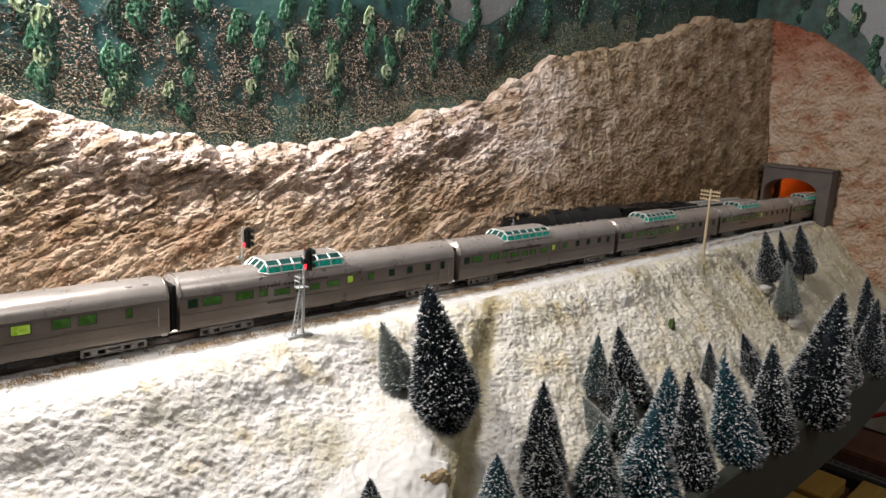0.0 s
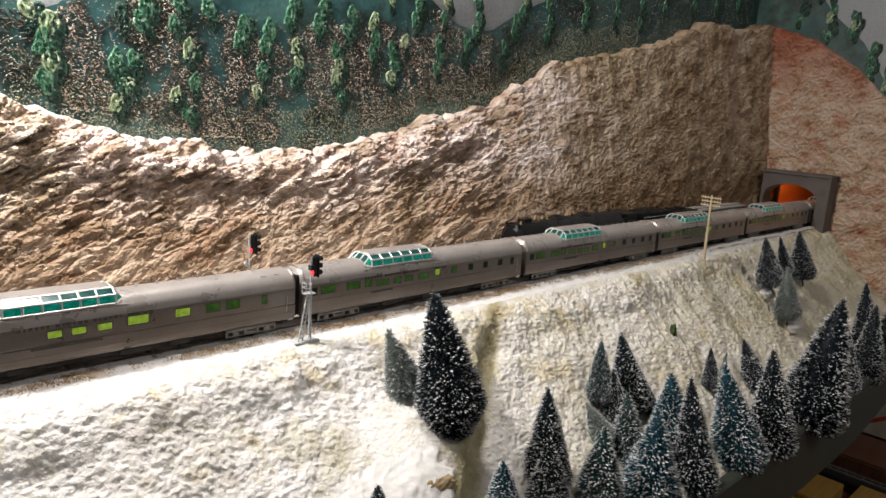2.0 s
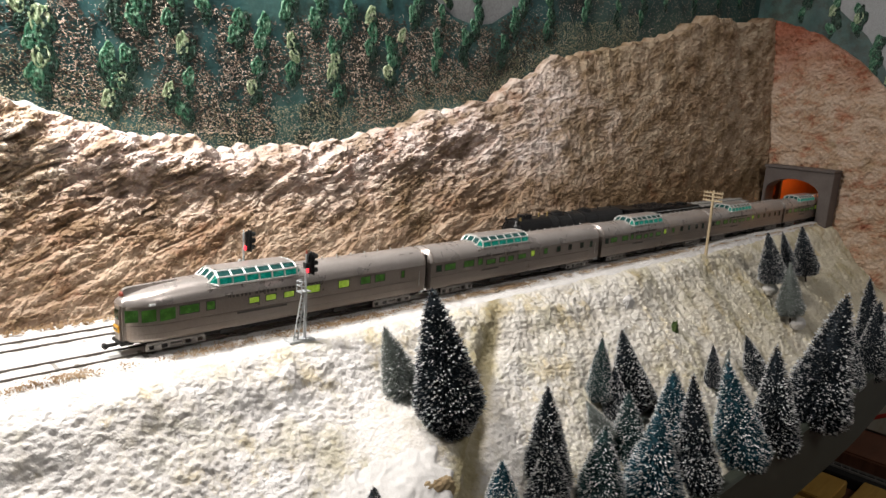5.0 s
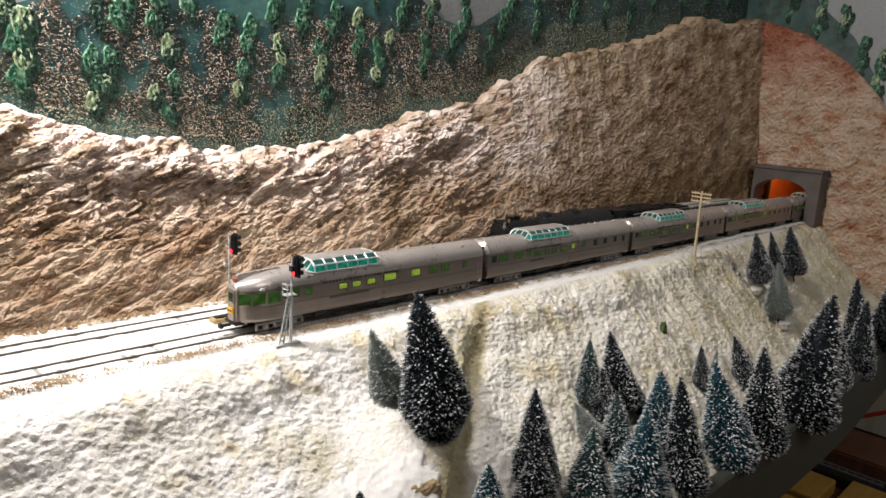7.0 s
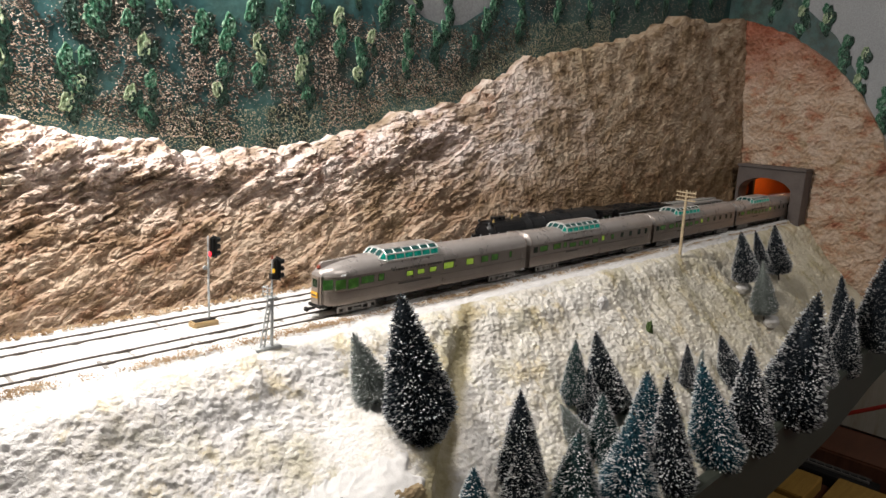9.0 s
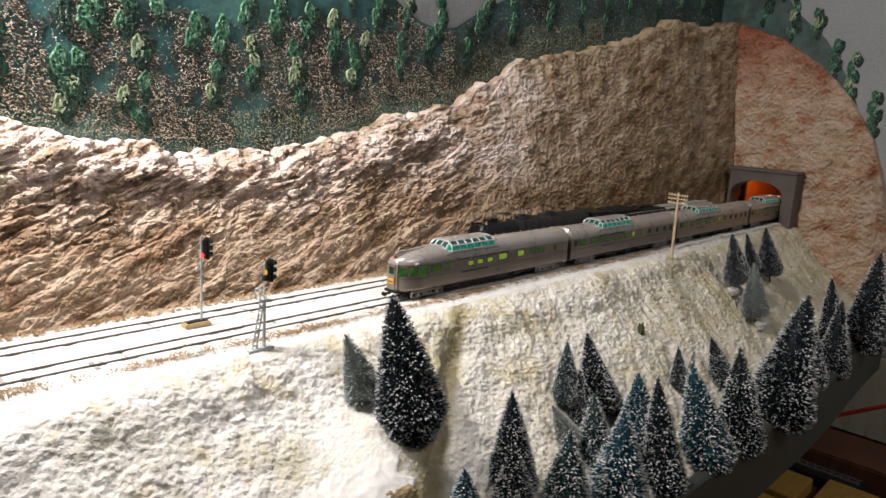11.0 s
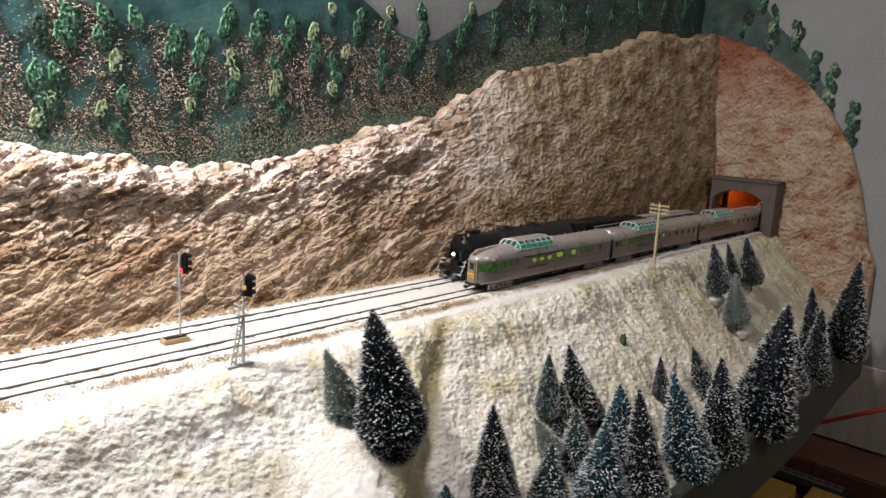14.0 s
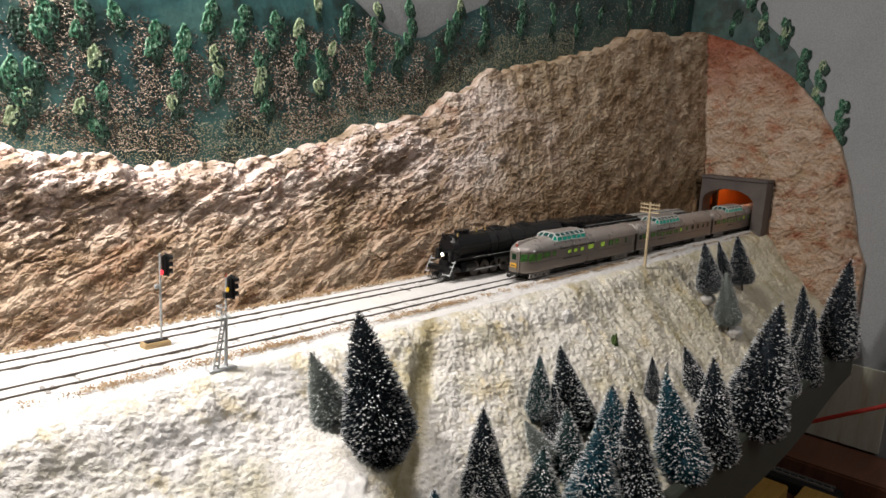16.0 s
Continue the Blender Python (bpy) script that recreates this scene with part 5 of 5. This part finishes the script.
plant_tree(dark_tree, (0.3721, -0.1253, -0.0977), (0.3647, -0.1174, -0.0282), 0.0113)
plant_tree(dark_tree, (0.4488, -0.0936, -0.0645), (0.4460, -0.0907, -0.0363), 0.0055)
plant_tree(grey_tree, (0.4497, -0.0992, -0.0816), (0.4501, -0.0995, -0.0373), 0.0055)
plant_tree(blue_tree, (0.4246, -0.1280, -0.0974), (0.4123, -0.1149, -0.0326), 0.0146)
plant_tree(dark_tree, (0.5055, -0.1024, -0.0779), (0.4948, -0.0911, -0.0394), 0.0091)
plant_tree(dark_tree, (0.4644, -0.1305, -0.0988), (0.4588, -0.1245, -0.0292), 0.0137)
plant_tree(dark_tree, (0.5262, -0.1310, -0.0980), (0.5331, -0.1384, -0.0034), 0.0197)
plant_tree(dark_tree, (0.6177, -0.1286, -0.0968), (0.6124, -0.1230, -0.0434), 0.0090)
plant_tree(dark_tree, (0.7055, -0.1166, -0.0996), (0.6980, -0.1086, -0.0206), 0.0121)
plant_tree(dark_tree, (0.6691, -0.1273, -0.1005), (0.6684, -0.1266, -0.0321), 0.0120)
plant_tree(dark_tree, (0.7566, -0.1275, -0.0955), (0.7589, -0.1299, -0.0009), 0.0175)
plant_tree(dark_tree, (0.6187, -0.0587, -0.0262), (0.6114, -0.0508, 0.0157), 0.0100)
plant_tree(dark_tree, (0.6423, -0.0618, -0.0175), (0.6346, -0.0536, 0.0150), 0.0058)
plant_tree(dark_tree, (0.6895, -0.0594, -0.0285), (0.6828, -0.0522, 0.0155), 0.0103)
plant_tree(grey_tree, (0.6170, -0.0765, -0.0497), (0.6122, -0.0714, -0.0050), 0.0100)


def lump(name, at, size, mat, label, category, seed, amp=0.25, scale=3.0):
    bm = bmesh.new()
    bmesh.ops.create_icosphere(bm, subdivisions=4, radius=1)
    for v in bm.verts:
        v.co *= 1 + amp * noise.noise(v.co * scale * 0.5 + Vector((seed, 0, 0))) + amp * 0.5 * noise.noise(v.co * scale * 2 + Vector((0, seed, 0)))
        v.co = Vector((v.co.x * size[0], v.co.y * size[1], v.co.z * size[2]))
    ob = thing(name, bm, mat, label, category)
    ob.location = at
    return ob


for x, y, z, r in ((0.2225, -0.0566, -0.0275, 0.0068), (0.6190, -0.0580, -0.0330, 0.0080), (0.6240, -0.0820, -0.0570, 0.0085), (0.4440, -0.0930, -0.0690, 0.0050)):
    tagged(lump("snow_mound", (x, y + 0.001, z), (r, r * 0.7, r * 0.62), M_FLAT_SNOW, "small white snow mound under a model tree", "snow mound", x * 50, 0.15), group="snow mounds")


# ---- signals, pole and small things on the ledge ----
def signal_head(ob, x, y, z0, lit):
    """A tall black three-lamp head that faces along +x; the lit lamp shows at its back."""
    h = part("head", boxed(x + 0.0006, x + 0.0026, y - 0.0013, y + 0.0013, z0, z0 + 0.0094, bevel=0.0006), M_BLACK, ob, "black three-lamp head")
    part("target", boxed(x + 0.0026, x + 0.0030, y - 0.0019, y + 0.0019, z0 - 0.0004, z0 + 0.0098, bevel=0.0001), M_BLACK, h)
    for k in range(3):
        z = z0 + 0.0016 + k * 0.0031
        bm = rodded((x + 0.0030, y, z), (x + 0.0052, y, z), 0.0012, 0.0011, 12)
        part("visor", bm, M_BLACK, h)
    part("lamp", boxed(x - 0.0004, x + 0.0008, y - 0.0010, y + 0.0008, z0 + lit, z0 + lit + 0.0020, bevel=0.0003), M_RED_LED, h, "glowing red signal lamp")
    return h


def ladder_signal(x, y):
    ob = empty("railway_signal", "grey lattice-mast signal with a caged ladder on the snow edge", "railway signal", "track signals")
    part("base_plate", boxed(x - 0.0085, x + 0.0040, y - 0.0028, y + 0.0028, -0.0028, -0.0016, bevel=0.0002), M_GREYMETAL, ob)
    part("mast", rodded((x, y, -0.0016), (x + 0.0004, y, 0.0365), 0.00055, 0.0004, 8), M_GREYMETAL, ob)
    part("side_mast", rodded((x - 0.0002, y - 0.0016, -0.0016), (x - 0.0002, y - 0.0016, 0.0205), 0.00035, n=6), M_GREYMETAL, ob)
    ld = part("ladder", rodded((x - 0.0060, y - 0.0010, -0.0016), (x - 0.0020, y - 0.0010, 0.0200), 0.00038, n=6), M_GREYMETAL, ob)
    part("stile", rodded((x - 0.0040, y - 0.0010, -0.0016), (x - 0.0004, y - 0.0010, 0.0200), 0.00038, n=6), M_GREYMETAL, ld)
    for k in range(11):
        t = (k + 0.7) / 11.4
        part("rung", rodded((x - 0.0060 + 0.0040 * t, y - 0.0010, -0.0016 + 0.0216 * t), (x - 0.0040 + 0.0036 * t, y - 0.0010, -0.0016 + 0.0216 * t), 0.00034, n=5), M_GREYMETAL, ld)
    part("platform", boxed(x - 0.0034, x + 0.0018, y - 0.0024, y + 0.0016, 0.0196, 0.0201), M_GREYMETAL, ob)
    cage = bmesh.new()
    for dx, dy in ((-0.0032, -0.0022), (-0.0032, 0.0014), (-0.0008, -0.0022), (-0.0008, 0.0014)):
        rod(cage, (x + dx, y + dy, 0.0200), (x + dx, y + dy, 0.0246), 0.00022, n=5)
    for a, b in (((-0.0032, -0.0022), (-0.0032, 0.0014)), ((-0.0032, -0.0022), (-0.0008, -0.0022)), ((-0.0032, 0.0014), (-0.0008, 0.0014))):
        for z in (0.0246, 0.0226):
            rod(cage, (x + a[0], y + a[1], z), (x + b[0], y + b[1], z), 0.00022, n=5)
    part("cage", cage, M_GREYMETAL, ob)
    h = signal_head(ob, x + 0.0006, y, 0.0272, 0.0008)
    part("lamp", boxed(x + 0.0002, x + 0.0014, y - 0.0010, y + 0.0008, 0.0304, 0.0322, bevel=0.0003), M_AMBER_LED, h, "amber signal lamp")
    part("finial", rodded((x + 0.0004, y, 0.0365), (x + 0.0004, y, 0.0380), 0.0005, 0.0002, 6), M_REDMARK, ob)
    # Added cover, no real signal part: hides first the amber, then the red lamp.
    return part("shutter", boxed(-0.0003, 0.0018, -0.00125, 0.00105, -0.00115, 0.00115), M_BLACK, ob, "small black cover added to hide one lamp")


def mast_signal(x, y):
    ob = empty("railway_signal", "slim grey mast signal with a glowing red lamp", "railway signal", "track signals")
    part("foot", boxed(x - 0.0075, x + 0.0024, y - 0.0018, y + 0.0018, 0.0016, 0.0022, bevel=0.0002), M_UNDER, ob, "dark signal foot")
    part("mast", rodded((x, y, 0.0020), (x, y, 0.0408), 0.00055, 0.00045, 8), M_GREYMETAL, ob)
    part("relay_ring", rodded((x - 0.0016, y - 0.0004, 0.0262), (x - 0.0016, y + 0.0006, 0.0262), 0.0010, n=10), M_GREYMETAL, ob)
    signal_head(ob, x + 0.0004, y, 0.0308, 0.0006)


shutter = ladder_signal(0.1857, -0.0206)
SHUT_X, SHUT_Y = 0.1855, -0.0206
thing("wood_block", boxed(0.1685, 0.1805, 0.0148, 0.0210, -0.0036, 0.0016, bevel=0.0005), M_WOODBOX, "tan wooden block under the mast signal", "wood block")
mast_signal(0.1772, 0.0180)


def telegraph_pole(x, y):
    ob = empty("telegraph_pole", "bare wooden telegraph pole with three crossarms", "telegraph pole")
    part("pole", rodded((x + 0.0008, y, -0.006), (x - 0.0004, y, 0.0482), 0.00125, 0.0010, 9), M_POLE, ob)
    for k, z in enumerate((0.0462, 0.0432, 0.0400)):
        arm = part("crossarm", boxed(x - 0.0011, x - 0.0003, y - 0.0082, y + 0.0082, z - 0.0005, z + 0.0005, bevel=0.0001), M_POLE, ob)
        for dy in (-0.0074, -0.0052, -0.0030, 0.0030, 0.0052, 0.0074):
            part("insulator", rodded((x - 0.0007, y + dy, z + 0.0005), (x - 0.0007, y + dy, z + 0.0018), 0.00035, 0.00025, 6), M_POLE, arm)


telegraph_pole(0.5620, -0.0237)


lump("rock_outcrop", (0.2030, -0.0900, -0.0515), (0.0120, 0.0075, 0.0090), M_OUTCROP, "bare brown rock showing under the snow bank", "rock", 2)
lump("moss_tuft", (0.4510, -0.0610, -0.0385), (0.0032, 0.0024, 0.0082), M_MOSS, "small green moss tuft on the snow bank", "moss", 5, 0.4)
lump("snow_clod", (0.4205, -0.0415, -0.0180), (0.0065, 0.0032, 0.0055), M_FLAT_SNOW, "clod of white plaster snow on the bank", "snow clod", 7)
lump("pebble", (0.3210, -0.0140, -0.0016), (0.0022, 0.0013, 0.0012), M_TIE, "small dark pebble beside the track", "pebble", 8)

# ---- the lower level beyond the board ----
tagged(thing("lower_shelf", boxed(0.30, WALL_X, -0.75, 0.09, -0.275, -0.25), M_BROWNBOARD, "dark wooden shelf below the layout", "shelf"), kind="structure")
thing("storage_box", boxed(0.795, 0.872, -0.34, 0.02, -0.25, -0.222, bevel=0.002), M_BROWNBOARD, "flat red-brown box on the lower shelf", "box")


def girder_bridge():
    ob = empty("girder_bridge", "black model truss bridge lying on the lower shelf", "model bridge")
    y0, y1 = -0.150, -0.03
    part("deck", boxed(0.772, 0.806, y0, y1, -0.2498, -0.2385, bevel=0.001), M_BLACK, ob)
    for x in (0.7860, 0.7950):
        part("chord", boxed(x - 0.0008, x + 0.0008, y0 + 0.008, y1, -0.2385, -0.2365), M_GREYBOX, ob, "pale grey truss chord")
    for k in range(14):
        y = y0 + 0.009 + 0.0078 * k
        part("lattice", rodded((0.7860, y, -0.2372), (0.7950, y + 0.0039, -0.2372), 0.0005, n=5), M_GREYBOX, ob, "pale grey lattice bar")


girder_bridge()
for x0, x1, y0, y1 in ((0.700, 0.757, -0.108, -0.060), (0.715, 0.770, -0.165, -0.119), (0.640, 0.690, -0.150, -0.055), (0.700, 0.748, -0.260, -0.185)):
    thing("wood_plank", boxed(x0, x1, y0, y1, -0.2498, -0.2350, bevel=0.001), M_YELLOW, "yellow varnished wooden block on the lower shelf", "wood block", "yellow blocks")
# Added over the end wall; its paleness puts the light there into colour.
thing("lit_wall_panel", boxed(0.8700, 0.8735, -0.162, -0.060, -0.2200, -0.1300, bevel=0.0006), M_PANEL, "pale brown-streaked panel added to stand for the lit end wall", "panel")
thing("red_rod", rodded((0.800, -0.050, -0.2160), (0.800, -0.330, -0.0450), 0.0021, n=14), M_REDROD, "red plastic rod leaning on the box", "rod")


# ---- movement ----
def motions():
    for ob, k in cars:
        walk(ob, [(t, pose(S0 + k * CAR + SPEED * t, 0, 0)) for t in [0.5 * n for n in range(33)]])
    # the added shutter of the ladder signal drops from the amber lamp to the red one, as both always glow
    walk(shutter, [(t, pose(SHUT_X, SHUT_Y, z, 0, 0, 0)) for t, z in ((0, 0.0313), (8.6, 0.0313), (8.8, 0.0290), (16, 0.0290))])


motions()
